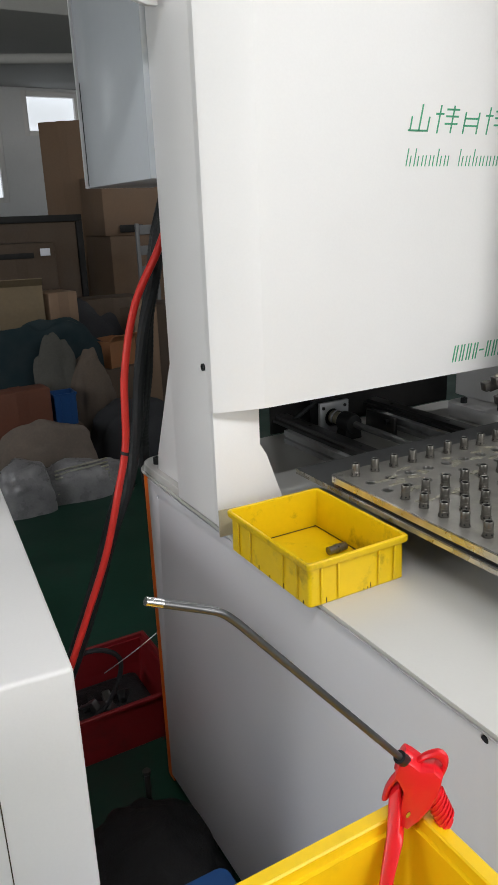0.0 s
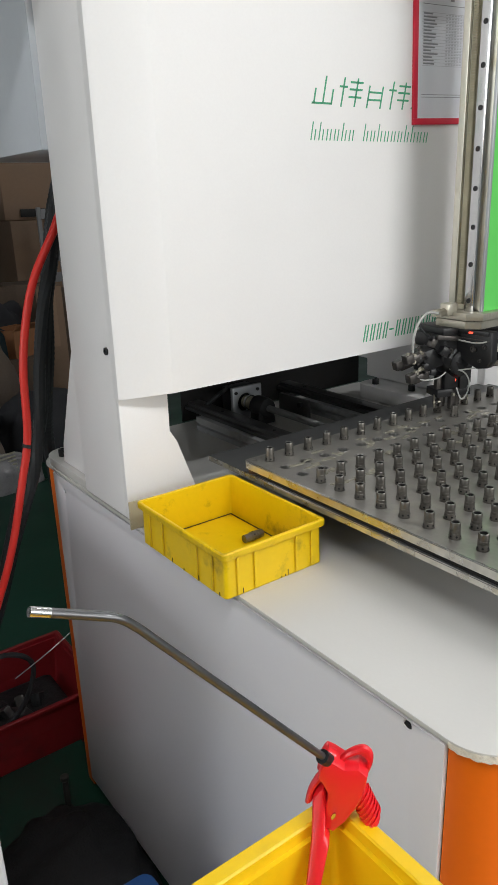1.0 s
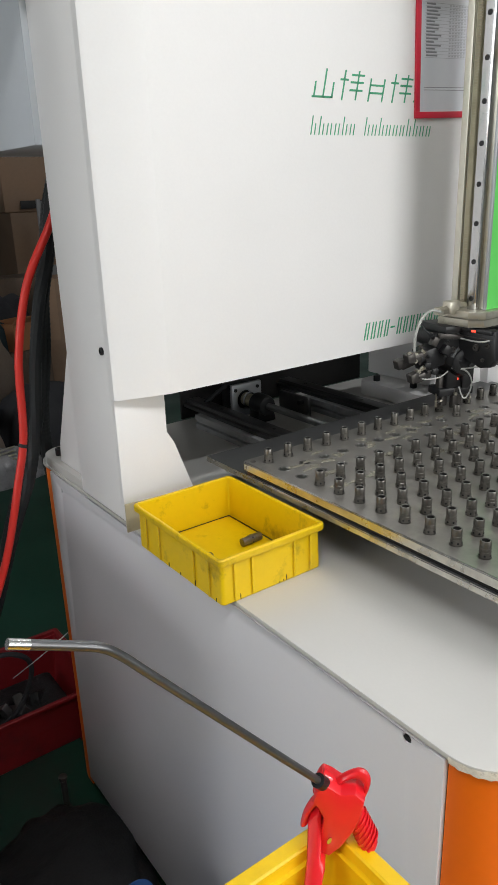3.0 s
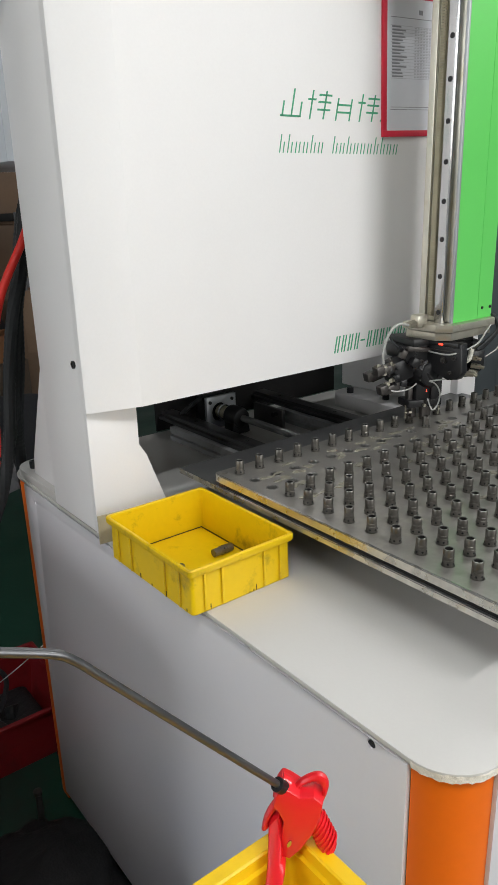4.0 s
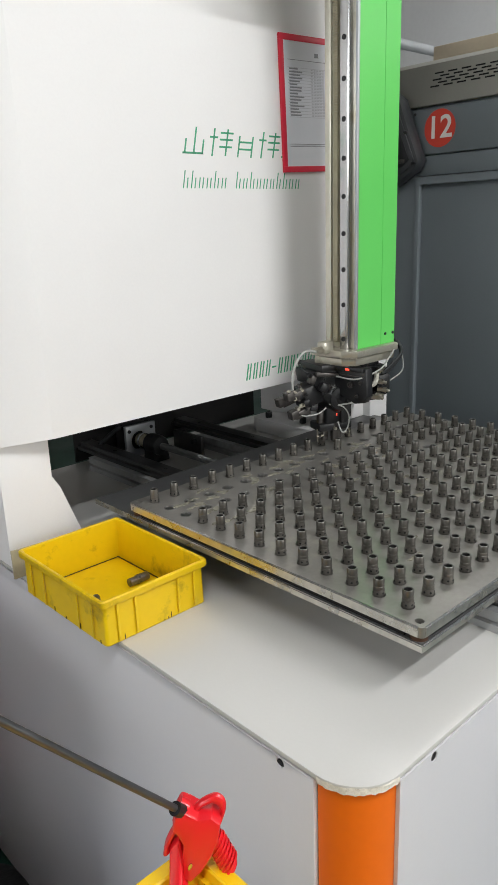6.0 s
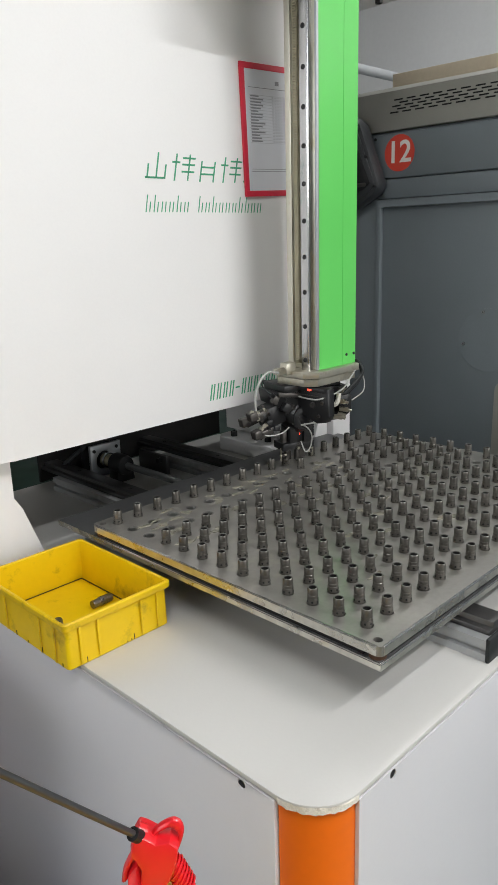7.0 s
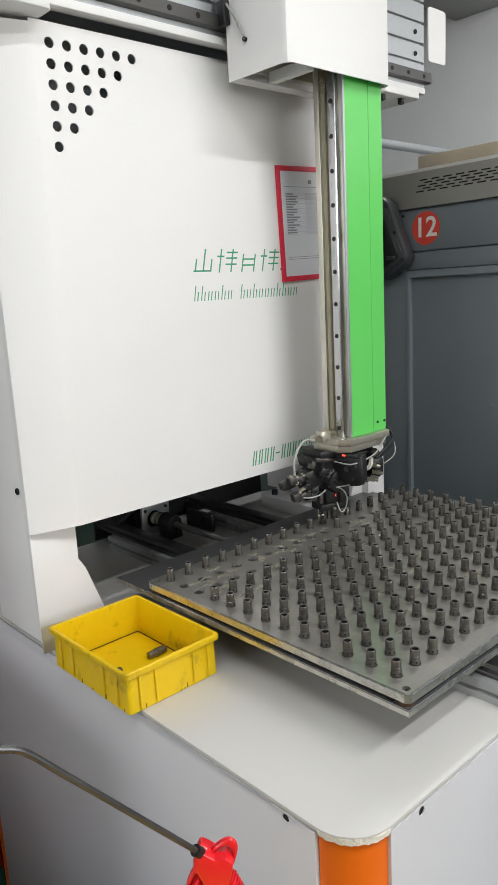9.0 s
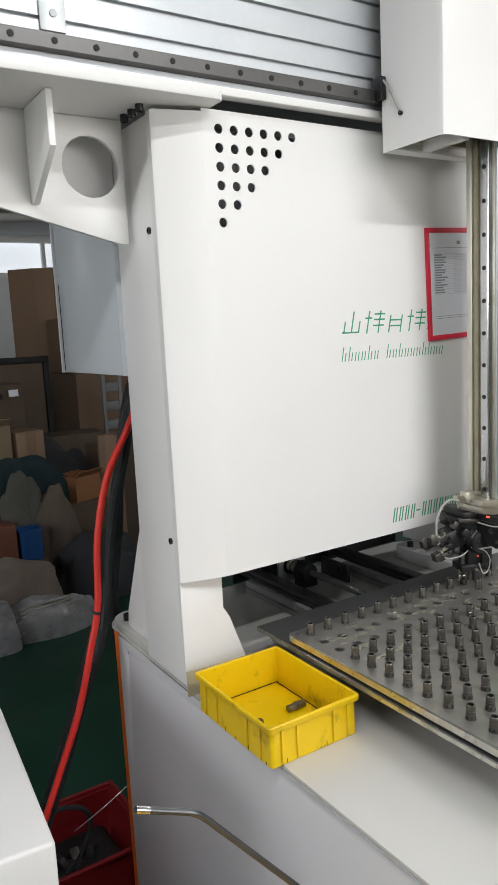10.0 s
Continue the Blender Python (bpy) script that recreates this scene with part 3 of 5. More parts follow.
# ---- carriage on the beam ----
def carriage():
    c = thing("carriage", (0.53, 0.52, 1.755), "white sheet-metal carriage housing on the aluminium beam", "carriage")
    # bent sheet, open below
    x0, x1, y0, y1, z0, z1 = 0.398, 0.674, 0.444, 0.588, 1.748, 2.14
    t = 0.003
    outer = [(x0, y1), (x0, y0 + 0.012), (x0 + 0.004, y0 + 0.004), (x0 + 0.012, y0), (x1 - 0.012, y0), (x1 - 0.004, y0 + 0.004), (x1, y0 + 0.012), (x1, y1)]
    inner = [(x1 - t, y1), (x1 - t, y0 + 0.013), (x1 - 0.013, y0 + t), (x0 + 0.013, y0 + t), (x0 + t, y0 + 0.013), (x0 + t, y1)]
    part("housing", P(outer + inner, "xy", z0, z1), WHITE, c, "white bent-sheet housing open below")
    part("housing_top", B((x0, y0, z1), (x1, y1, z1 + 0.003), 0.001), WHITE, c)
    part("mount_plate", B((x0 + 0.02, y1 - 0.022, z0 + 0.02), (x1 - 0.02, y1 - 0.008, z1 - 0.02), 0.002), ALU_DIRTY, c, "dark machined mounting plate")
    part("bottom_flange", P([(x0 + t, y1 - 0.03), (x1 - t, y1 - 0.03), (x1 - t, y1 - 0.002), (x0 + t, y1 - 0.002)], "xy", z0, z0 + 0.003), WHITE, c)
    part("bottom_rib", P([(x0 + 0.07, y0 + 0.02), (x0 + 0.085, y0 + 0.02), (x0 + 0.085, y1 - 0.03), (x0 + 0.07, y1 - 0.03)], "xy", z0 + 0.002, z0 + 0.02), WHITE, c)
    for x in (x0 + 0.03, x1 - 0.09):
        part("slider_block", B((x, y1 - 0.0075, 1.838), (x + 0.06, y1 + 0.012, 1.874), 0.002), BLACK, c, "black linear bearing block")
    part("end_seal", B((x0 - 0.014, 0.575, 1.836), (x0 - 0.001, 0.60, 1.876), 0.002), BLACK, c, "black rubber wiper seal")
    part("grease_line", T([(x0 - 0.008, 0.575, 1.868), (x0 - 0.010, 0.56, 1.85), (x0 - 0.006, 0.545, 1.82), (x0 - 0.001, 0.54, 1.805)], 0.0022), HOSE_CLEAR, c, "pale grease line")
    bolt(c, (x0, 0.54, 1.805), axis=(-1, 0, 0), r=0.004, h=0.005)


carriage()


# ---- vertical arm ----
def vertical_arm():
    a = thing("vertical_arm", (0.61, 0.50, 1.062), "vertical aluminium arm with bright green cover", "robot arm")
    x0, x1, y0, y1, z0, z1 = 0.5585, 0.672, 0.465, 0.532, 1.097, 2.05
    part("profile", B((x0 + 0.002, y0 + 0.004, z0), (x1 - 0.002, y1, z1), 0.002), ALU_DIRTY, a, "oily aluminium profile")
    part("front_cover", P([(x0 + 0.004, y0), (x0 + 0.0705, y0), (x0 + 0.0712, y0 + 0.0016), (x0 + 0.072, y0), (x1 - 0.002, y0), (x1, y0 + 0.002), (x1, y0 + 0.02), (x1 - 0.002, y0 + 0.02), (x1 - 0.002, y0 + 0.004), (x0 + 0.004, y0 + 0.004)], "xy", z0, z1), GREEN, a, "bright green powder-coated cover")
    for u in (0.0835, 0.106):
        bolt(a, (x0 + u, y0, z0 + 0.018), axis=(0, -1, 0), r=0.0027, h=0.0015, name="screw")
    # side face, from the front edge backwards
    part("front_trim", B((x0 - 0.0015, y0 - 0.001, z0), (x0 + 0.0035, y0 + 0.004, z1), 0.0006), ALU, a, "bright trim edge")
    r = part("linear_rail", B((x0 - 0.010, y0 + 0.012, z0 - 0.001), (x0 + 0.002, y0 + 0.030, z1), 0.0018), STEEL, a, "polished steel linear rail")
    for k in range(15):
        z = z0 + 0.018 + 0.06 * k
        part("rail_screw", C((x0 - 0.0101, y0 + 0.021, z), (x0 - 0.0109, y0 + 0.021, z), 0.0042, seg=12), BLACK, r)
    bm = bmesh.new()
    box(bm, (x0 - 0.004, y0 + 0.038, z0 + 0.01), (x0 + 0.002, y0 + 0.048, z1))
    for k in range(230):
        z = z0 + 0.012 + 0.004 * k
        box(bm, (x0 - 0.0065, y0 + 0.0385, z), (x0 - 0.0041, y0 + 0.0475, z + 0.0022))
    part("gear_rack", bm, RACK, a, "fine-toothed oily gear rack")
    part("rear_trim", B((x0 - 0.003, y1 - 0.012, z0 + 0.004), (x0 + 0.002, y1 + 0.001, z1), 0.001), ALU_DIRTY, a)
    # end flange
    part("flange_upper", P([(0.528, 0.546), (0.528, 0.474), (0.546, 0.452), (0.664, 0.452), (0.674, 0.462), (0.674, 0.546)], "xy", 1.0842, 1.0965, bevel=0.0008), FLANGE, a, "oily aluminium flange plate")
    part("flange_lower", P([(0.534, 0.542), (0.534, 0.478), (0.550, 0.458), (0.660, 0.458), (0.670, 0.466), (0.670, 0.542)], "xy", 1.0690, 1.0822, bevel=0.0008), FLANGE, a, "oily aluminium flange plate")
    part("flange_gasket", B((0.545, 0.468, 1.0822), (0.668, 0.540, 1.0842), 0), BLACK, a)
    part("elbow_fitting", B((0.516, 0.500, 1.090), (0.540, 0.520, 1.112), 0.003), FLANGE, a, "brass-coloured air fitting")
    part("fitting_nut", C((0.520, 0.510, 1.098), (0.502, 0.510, 1.096), 0.007, seg=6), NICKEL, a)


vertical_arm()


# ---- gripper head ----
def gripper_head():
    h = thing("gripper_head", (0.60, 0.50, 0.925), "black double gripper head with air fittings and hoses", "gripper")
    part("swivel_plate", B((0.520, 0.470, 1.056), (0.650, 0.540, 1.0695), 0.002, m=tilt((0.585, 0.5, 1.06), 0, 0, 6)), BLACK, h, "black swivel plate")
    part("swivel_block", P([(0.510, 1.056), (0.666, 1.056), (0.672, 1.000), (0.655, 0.990), (0.605, 0.990), (0.560, 1.010), (0.515, 1.030)], "xz", 0.474, 0.545, bevel=0.002), BLACK, h, "black swivel block")
    turned = Matrix.Translation((0.5994, 0.5166, 0.925)) @ pose(0, 0, 0, 0, 0, -20) @ Matrix.Translation((-0.60, -0.50, -0.925))
    back = turned.inverted()

    def placed(bm):
        bmesh.ops.transform(bm, matrix=back, verts=bm.verts)
        return bm

    def at(x, y, z):
        return tuple(back @ Vector((x, y, z)))

    slab = part("slab", placed(P([(0.588, 1.066), (0.436, 1.066), (0.434, 1.016), (0.442, 1.004), (0.462, 1.000), (0.51, 1.018), (0.588, 1.034)], "yz", 0.551, 0.568, bevel=0.0015)), BLACK, h, "long black slide block with stepped edges")
    part("slab_step", placed(P([(0.592, 1.0668), (0.440, 1.0668), (0.440, 1.0590), (0.592, 1.0590)], "yz", 0.5455, 0.5512, bevel=0.0008)), BLACK, slab, "stepped slide edge")
    part("slab_groove", placed(B((0.5505, 0.440, 1.0500), (0.5512, 0.585, 1.0512), 0)), GUN, slab)
    for y, z, r in ((0.470, 1.034, 0.0058), (0.448, 1.040, 0.0036), (0.456, 1.015, 0.0030), (0.520, 1.040, 0.0034), (0.575, 1.046, 0.0050)):
        part("slab_screw", placed(lathe_turn(bmesh.new(), [(r, 0), (r, 0.004), (r * 0.6, 0.004), (r * 0.5, 0.002)], (0.551, y, z), 12, (-1, 0, 0))), GUN, slab)
    part("indicator", placed(B((0.5440, 0.470, 1.0608), (0.5456, 0.478, 1.0640), 0.0004)), REDLED, h, "small red indicator light")
    part("edge_bar", B((0.515, 0.466, 1.046), (0.575, 0.4735, 1.054), 0.001, m=tilt((0.545, 0.47, 1.05), 0, 8, 0)), GUN, h)
    bm = bmesh.new()
    lathe_turn(bm, [(0.030, -0.018), (0.034, -0.012), (0.034, 0.014), (0.028, 0.022), (0.018, 0.026)], (0.565, 0.498, 1.006), 24, (-0.6, -0.25, -0.75))
    part("rotary_cone", bm, BLACK, h, "black slanted rotary body")
    bm = bmesh.new()
    lathe_turn(bm, [(0.022, 0), (0.022, 0.012), (0.017, 0.014), (0.011, 0.014), (0.010, 0.004)], (0.566, 0.478, 1.004), 24, (0, -1, 0))
    part("bearing_cap", bm, BLACK, h, "glossy black bearing cap")
    part("cap_stud", C((0.566, 0.474, 1.004), (0.566, 0.466, 1.004), 0.004), STEEL, h)
    # gripper that points down
    g1 = part("down_gripper", B((0.549, 0.492, 0.950), (0.587, 0.528, 0.992), 0.003), BLACK, h, "black pneumatic gripper body")
    part("piston_cap", C((0.568, 0.510, 0.992), (0.568, 0.510, 1.000), 0.016), BLACK, g1)
    for s, (jx, jy) in enumerate(((0.553, 0.510), (0.583, 0.510), (0.568, 0.496))):
        part("jaw", B((jx - 0.006, jy - 0.006, 0.916), (jx + 0.006, jy + 0.006, 0.952), 0.0015), GUN, g1, "worn steel jaw")
        part("jaw_screw", C((jx - 0.003, jy - 0.006, 0.942), (jx - 0.003, jy - 0.011, 0.942), 0.003, seg=8), NICKEL, g1)
    part("side_sensor", B((0.538, 0.500, 0.938), (0.548, 0.512, 0.975), 0.001), GUN, g1)
    part("side_sensor", B((0.588, 0.500, 0.934), (0.597, 0.512, 0.960), 0.001), GUN, g1)
    part("sensor_light", B((0.5700, 0.4905, 0.966), (0.5710, 0.4918, 0.970), 0), REDLED, g1, "tiny red sensor light")
    # gripper that points sideways
    m = tilt((0.50, 0.49, 1.01), 0, -14, 8)
    g2 = part("side_gripper", B((0.492, 0.474, 0.992), (0.532, 0.510, 1.030), 0.003, m=m), BLACK, h, "black pneumatic gripper body")
    part("piston_cap", C((0.532, 0.492, 1.016), (0.545, 0.492, 1.013), 0.015), BLACK, g2)
    for dy, dz in ((0.474, 1.028), (0.474, 0.992), (0.508, 1.010)):
        part("jaw", B((0.462, dy - 0.008, dz - 0.008), (0.494, dy + 0.008, dz + 0.006), 0.0015, m=m), GUN, g2, "worn steel jaw")
        part("jaw_tip", B((0.452, dy - 0.011, dz - 0.004), (0.468, dy + 0.005, dz + 0.012), 0.0015, m=m), GUN, g2)
    part("jaw_screw", C((0.470, 0.470, 1.026), (0.470, 0.462, 1.026), 0.004, seg=8), NICKEL, g2)
    part("jaw_screw", C((0.476, 0.470, 0.996), (0.476, 0.462, 0.996), 0.004, seg=8), NICKEL, g2)
    # fittings on the other side
    part("valve_body", B((0.640, 0.462, 1.006), (0.668, 0.476, 1.040), 0.002), BLACK, h)
    part("clamp_block", B((0.604, 0.4655, 0.999), (0.626, 0.4735, 1.016), 0.002, m=tilt((0.615, 0.47, 1.007), 0, -28, 0)), NICKEL, h, "nickel clamp block with two screws")
    for u in (-0.006, 0.006):
        part("clamp_screw", C((0.615 + u, 0.4655, 1.007 + 0.5 * u), (0.615 + u, 0.4635, 1.007 + 0.5 * u), 0.0035, seg=10), BLACK, h)
    part("white_elbow", T([(0.624, 0.462, 1.022), (0.630, 0.457, 1.026), (0.633, 0.455, 1.034), (0.634, 0.454, 1.046)], 0.0046, 12), CREAMPLASTIC, h, "cream push-in elbow")
    for x, z in ((0.643, 1.030), (0.650, 1.014), (0.637, 1.001)):
        part("knurled_fitting", C((x - 0.010, 0.462, z), (x + 0.004, 0.453, z - 0.002), 0.0048, seg=6), NICKEL, h, "nickel knurled fitting")
        part("fitting_stem", C((x + 0.004, 0.453, z - 0.002), (x + 0.009, 0.449, z - 0.004), 0.0030, seg=12), NICKEL, h)
    for k, x in enumerate((0.590, 0.608, 0.530, 0.545)):
        bolt(h, (x, 0.474, 1.036 - 0.003 * k), axis=(0, -1, 0), r=0.005, h=0.004, material=GUN)
    part("corner_clamp", B((0.505, 0.470, 1.036), (0.517, 0.482, 1.052), 0.002, m=tilt((0.51, 0.475, 1.045), 0, 25, 0)), GUN, h)
    # hoses
    part("grey_hose", T([at(0.502, 0.510, 1.096), at(0.478, 0.512, 1.100), at(0.458, 0.514, 1.086), at(0.448, 0.516, 1.060), at(0.450, 0.518, 1.036)], 0.0024), HOSE_CLEAR, h, "translucent grey air hose")
    part("grey_hose", T([(0.470, 0.470, 0.992), (0.488, 0.463, 0.982), (0.515, 0.462, 0.983), (0.535, 0.468, 0.990)], 0.0013), HOSE_CLEAR, h, "translucent grey air hose")
    part("grey_hose", T([(0.545, 0.474, 0.994), (0.566, 0.462, 0.990), (0.582, 0.466, 0.970), (0.584, 0.474, 0.945), (0.574, 0.476, 0.936), (0.570, 0.486, 0.955)], 0.0013), HOSE_CLEAR, h, "translucent grey air hose")
    part("grey_hose", T([at(0.549, 0.530, 1.050), at(0.546, 0.490, 1.046), at(0.546, 0.450, 1.048), at(0.590, 0.436, 1.060), at(0.630, 0.445, 1.076), at(0.662, 0.456, 1.088)], 0.0015), HOSE_CLEAR, h, "translucent grey air hose")
    part("grey_hose", T([at(0.672, 0.458, 1.090), at(0.678, 0.450, 1.064), at(0.670, 0.446, 1.043), at(0.640, 0.450, 1.030)], 0.0012), HOSE_CLEAR, h, "translucent grey air hose")
    for k in range(3):
        o = 0.007 * k
        part("black_hose", T([at(0.672, 0.458 + o * 0.5, 1.098 + 0.3 * o), at(0.668 + 0.4 * o, 0.446 + o * 0.4, 1.080), at(0.645 + o * 0.6, 0.444, 1.066), at(0.618 + o, 0.452, 1.046)], 0.0032), BLACK_RUB, h, "black rubber air hose")
    # small hardware that crowds the head
    rnd = random.Random(3)
    for x, z in ((0.528, 1.044), (0.552, 1.048), (0.570, 1.030), (0.598, 1.046), (0.622, 1.042), (0.646, 1.050), (0.630, 1.000), (0.650, 1.018)):
        bolt(h, (x, 0.4645 if 1.01 < z < 1.047 else 0.474, z), axis=(0, -1, 0), r=rnd.uniform(0.0028, 0.0042), h=0.0035, material=rnd.choice((GUN, NICKEL, BLACK)), name="cap_screw")
    part("stop_block", B((0.522, 0.462, 1.020), (0.538, 0.474, 1.036), 0.0015, m=tilt((0.53, 0.468, 1.028), 0, 30, 0)), BLACK, h)
    part("lock_plate", B((0.600, 0.467, 1.022), (0.622, 0.4735, 1.034), 0.001, m=tilt((0.61, 0.47, 1.028), 0, -20, 0)), GUN, h)
    part("needle_valve", C((0.645, 0.466, 1.046), (0.656, 0.456, 1.050), 0.0042, seg=8), NICKEL, h)
    part("needle_valve", C((0.640, 0.466, 1.004), (0.650, 0.455, 1.000), 0.0046, seg=8), NICKEL, h)
    part("proximity_sensor", C((0.515, 0.480, 1.046), (0.500, 0.470, 1.056), 0.0045, seg=12), BLACK, h)
    part("sensor_lead", T([(0.500, 0.470, 1.056), (0.492, 0.468, 1.062), (0.486, 0.480, 1.075), (0.500, 0.500, 1.083)], 0.0015), BLACK_RUB, h)
    for k in range(3):
        part("jaw_washer", C((0.4565 + 0.012 * k, 0.4625, 1.030 - 0.014 * k), (0.4565 + 0.012 * k, 0.460, 1.030 - 0.014 * k), 0.0038, seg=10), NICKEL, g2)
    part("coupling_ring", C((0.568, 0.510, 0.946), (0.568, 0.510, 0.951), 0.0185, seg=20), GUN, g1)
    for sx in (-1, 1):
        part("adjuster", C((0.568 + 0.022 * sx, 0.500, 0.928), (0.568 + 0.036 * sx, 0.500, 0.928), 0.0022, seg=8), NICKEL, g1)
        part("adjuster_nut", C((0.568 + 0.028 * sx, 0.500, 0.928), (0.568 + 0.032 * sx, 0.500, 0.928), 0.0042, seg=6), GUN, g1)
        part("bracket_pin", C((0.568 + 0.034 * sx, 0.500, 0.918), (0.568 + 0.034 * sx, 0.500, 0.942), 0.0018, seg=8), NICKEL, g1)
    for k in range(7):
        y, z = 0.466 + 0.004 * (k % 2), 1.040 - 0.009 * k
        part("jaw_bolt", C((0.478 + 0.007 * (k % 3), y, z), (0.478 + 0.007 * (k % 3), y - 0.007, z - 0.002), 0.0026, seg=8), (GUN, NICKEL, BLACK)[k % 3], g2)
    for k in range(3):
        part("link_plate", B((0.474 + 0.014 * k, 0.463, 1.012 - 0.012 * k), (0.486 + 0.014 * k, 0.467, 1.022 - 0.012 * k), 0.0008, m=tilt((0.48 + 0.014 * k, 0.465, 1.017 - 0.012 * k), 0, 20 * k - 25, 0)), BLACK, g2)
    part("jaw_carrier", B((0.534, 0.490, 0.938), (0.602, 0.530, 0.952), 0.0015), BLACK, g1, "black jaw carrier")
    part("side_plate", P([(0.578, 0.992), (0.600, 0.986), (0.600, 0.962), (0.590, 0.950), (0.578, 0.950)], "xz", 0.488, 0.494, bevel=0.0008), BLACK, g1)
    part("tie_wrap", T([(0.548, 0.470, 0.992), (0.565, 0.463, 0.9935), (0.592, 0.462, 0.994)], 0.0016, 6), HOSE_CLEAR, h)
    h.matrix_world = turned @ Matrix.Translation((0.60, 0.50, 0.925))


gripper_head()


# pallet grid and the heights of its layers
PX, PY, PZ, PG = 0.1688, 0.0765, 0.8995, 0.04
LOW, GAP, TOP = 0.8702, 0.8797, 0.8868


# ---- slide rails under the pallet ----
def slide(name, x0, x1, ya, yb, label):
    s = thing(name, ((x0 + x1) / 2, (ya + yb) / 2, ZT), label, "slide rail", "slide rails")
    w = x1 - x0
    out = [(x0, ZT), (x1, ZT), (x1, ZT + 0.010), (x1 - 0.006, ZT + 0.012), (x1 - 0.006, ZT + 0.016), (x1, ZT + 0.018), (x1, ZT + 0.030), (x0, ZT + 0.030), (x0, ZT + 0.018), (x0 + 0.006, ZT + 0.016), (x0 + 0.006, ZT + 0.012), (x0, ZT + 0.010)]
    part("base_profile", P(out, "xz", ya, yb if x0 < 0.5 else 0.985), RAILALU, s, "slotted aluminium base profile")
    part("guide_rail", P([(x0 + 0.22 * w, ZT + 0.030), (x1, ZT + 0.030), (x1, ZT + 0.037), (x0 + 0.86 * w, ZT + 0.038), (x0 + 0.86 * w, ZT + 0.046), (x0 + 0.36 * w, ZT + 0.046), (x0 + 0.36 * w, ZT + 0.038), (x0 + 0.22 * w, ZT + 0.037)], "xz", ya + 0.002, yb + 0.07, bevel=0.0006), DARKRAIL, s, "dark oily steel guide rail")
    part("end_cap", B((x0 - 0.002, ya - 0.006, ZT), (x1 + 0.002, ya, ZT + 0.034), 0.002), BLACK_RUB, s, "black rubber end cap")
    for k in range(6):
        bolt(s, (x0 + 0.61 * w, ya + 0.05 + k * (yb - ya - 0.1) / 5, ZT + 0.0455), r=0.004, h=0.001, name="rail_screw")
    for y in (0.12, 0.56):
        part("bearing_block", B((x0 + 0.1 * w, y, ZT + 0.0405), (x1 - 0.1 * w, y + 0.08, LOW), 0.002), BLACK, s, "black bearing block")


slide("slide_rail", 0.328, 0.390, 0.008, 1.03, "dark linear slide rail on an aluminium profile")
slide("slide_rail", 0.600, 0.662, 0.005, 1.07, "dark linear slide rail on an aluminium profile")


def ball_screw():
    s = thing("ball_screw_drive", (0.47, 0.9, ZT), "ball screw drive with motor plate and black bearing housing", "ball screw")
    bm = bmesh.new()
    prof = []
    for k in range(150):
        prof += [(0.0062, 0.0042 * k), (0.0078, 0.0042 * k + 0.0012), (0.0078, 0.0042 * k + 0.0026)]
    lathe_turn(bm, prof, (0.472, 0.34, 0.842), 12, (0, 1, 0))
    part("screw_shaft", bm, SCREW, s, "threaded steel shaft")
    hb = lathe_turn(bmesh.new(), [(0.012, 0), (0.021, 0.002), (0.024, 0.012), (0.024, 0.040), (0.020, 0.046), (0.014, 0.050)], (0.470, 0.950, 0.842), 24, (0, 1, 0))
    part("bearing_housing", hb, BLACK, s, "round black bearing housing")
    part("housing_foot", P([(0.446, ZT), (0.496, ZT), (0.490, 0.836), (0.450, 0.836)], "xz", 0.956, 0.990, bevel=0.002), BLACK, s, "black housing foot")
    part("coupling", C((0.468, 1.000, 0.844), (0.466, 1.03, 0.844), 0.015), RACK, s, "oily clamp coupling")
    part("coupling_ring", C((0.468, 1.012, 0.844), (0.468, 1.018, 0.844), 0.018), STEEL, s)
    part("side_plate", B((0.556, 0.915, ZT), (0.566, 1.02, 0.850), 0.002), DARKRAIL, s, "dark upright plate beside the screw")
    part("plate_knob", C((0.556, 0.935, 0.838), (0.546, 0.935, 0.838), 0.006, seg=12), BLACK, s)
    part("motor_plate", P([(0.430, ZT), (0.512, ZT), (0.512, 0.880), (0.430, 0.880)], "xz", 1.03, 1.04, holes=[(0.466, 0.842, 0.022)], bevel=0.001), ALU, s, "bright aluminium motor plate")
    for x in (0.438, 0.500):
        bolt(s, (x, 1.03, 0.868), axis=(0, -1, 0), r=0.004, h=0.003)
    part("motor", B((0.436, 1.0405, ZT + 0.004), (0.506, 1.085, 0.876), 0.004), BLACK, s, "black servo motor")
    part("motor_cable", T([(0.445, 1.07, 0.872), (0.40, 1.04, 0.872), (0.372, 1.05, 0.85), (0.36, 1.075, 0.83)], 0.005), BLACK_RUB, s)


ball_screw()

# ---- pallet with its turned parts ----
COLS, ROWS = 18, 13
PLATE_X0, PLATE_X1, PLATE_Y0, PLATE_Y1 = 0.139, 0.878, 0.037, 0.585


def taken(i, j):
    return (j == 11 and i < 14 and i != 10) or (j == 10 and i < 12) or (i, j) in ((13, 8), (15, 11), (16, 5))


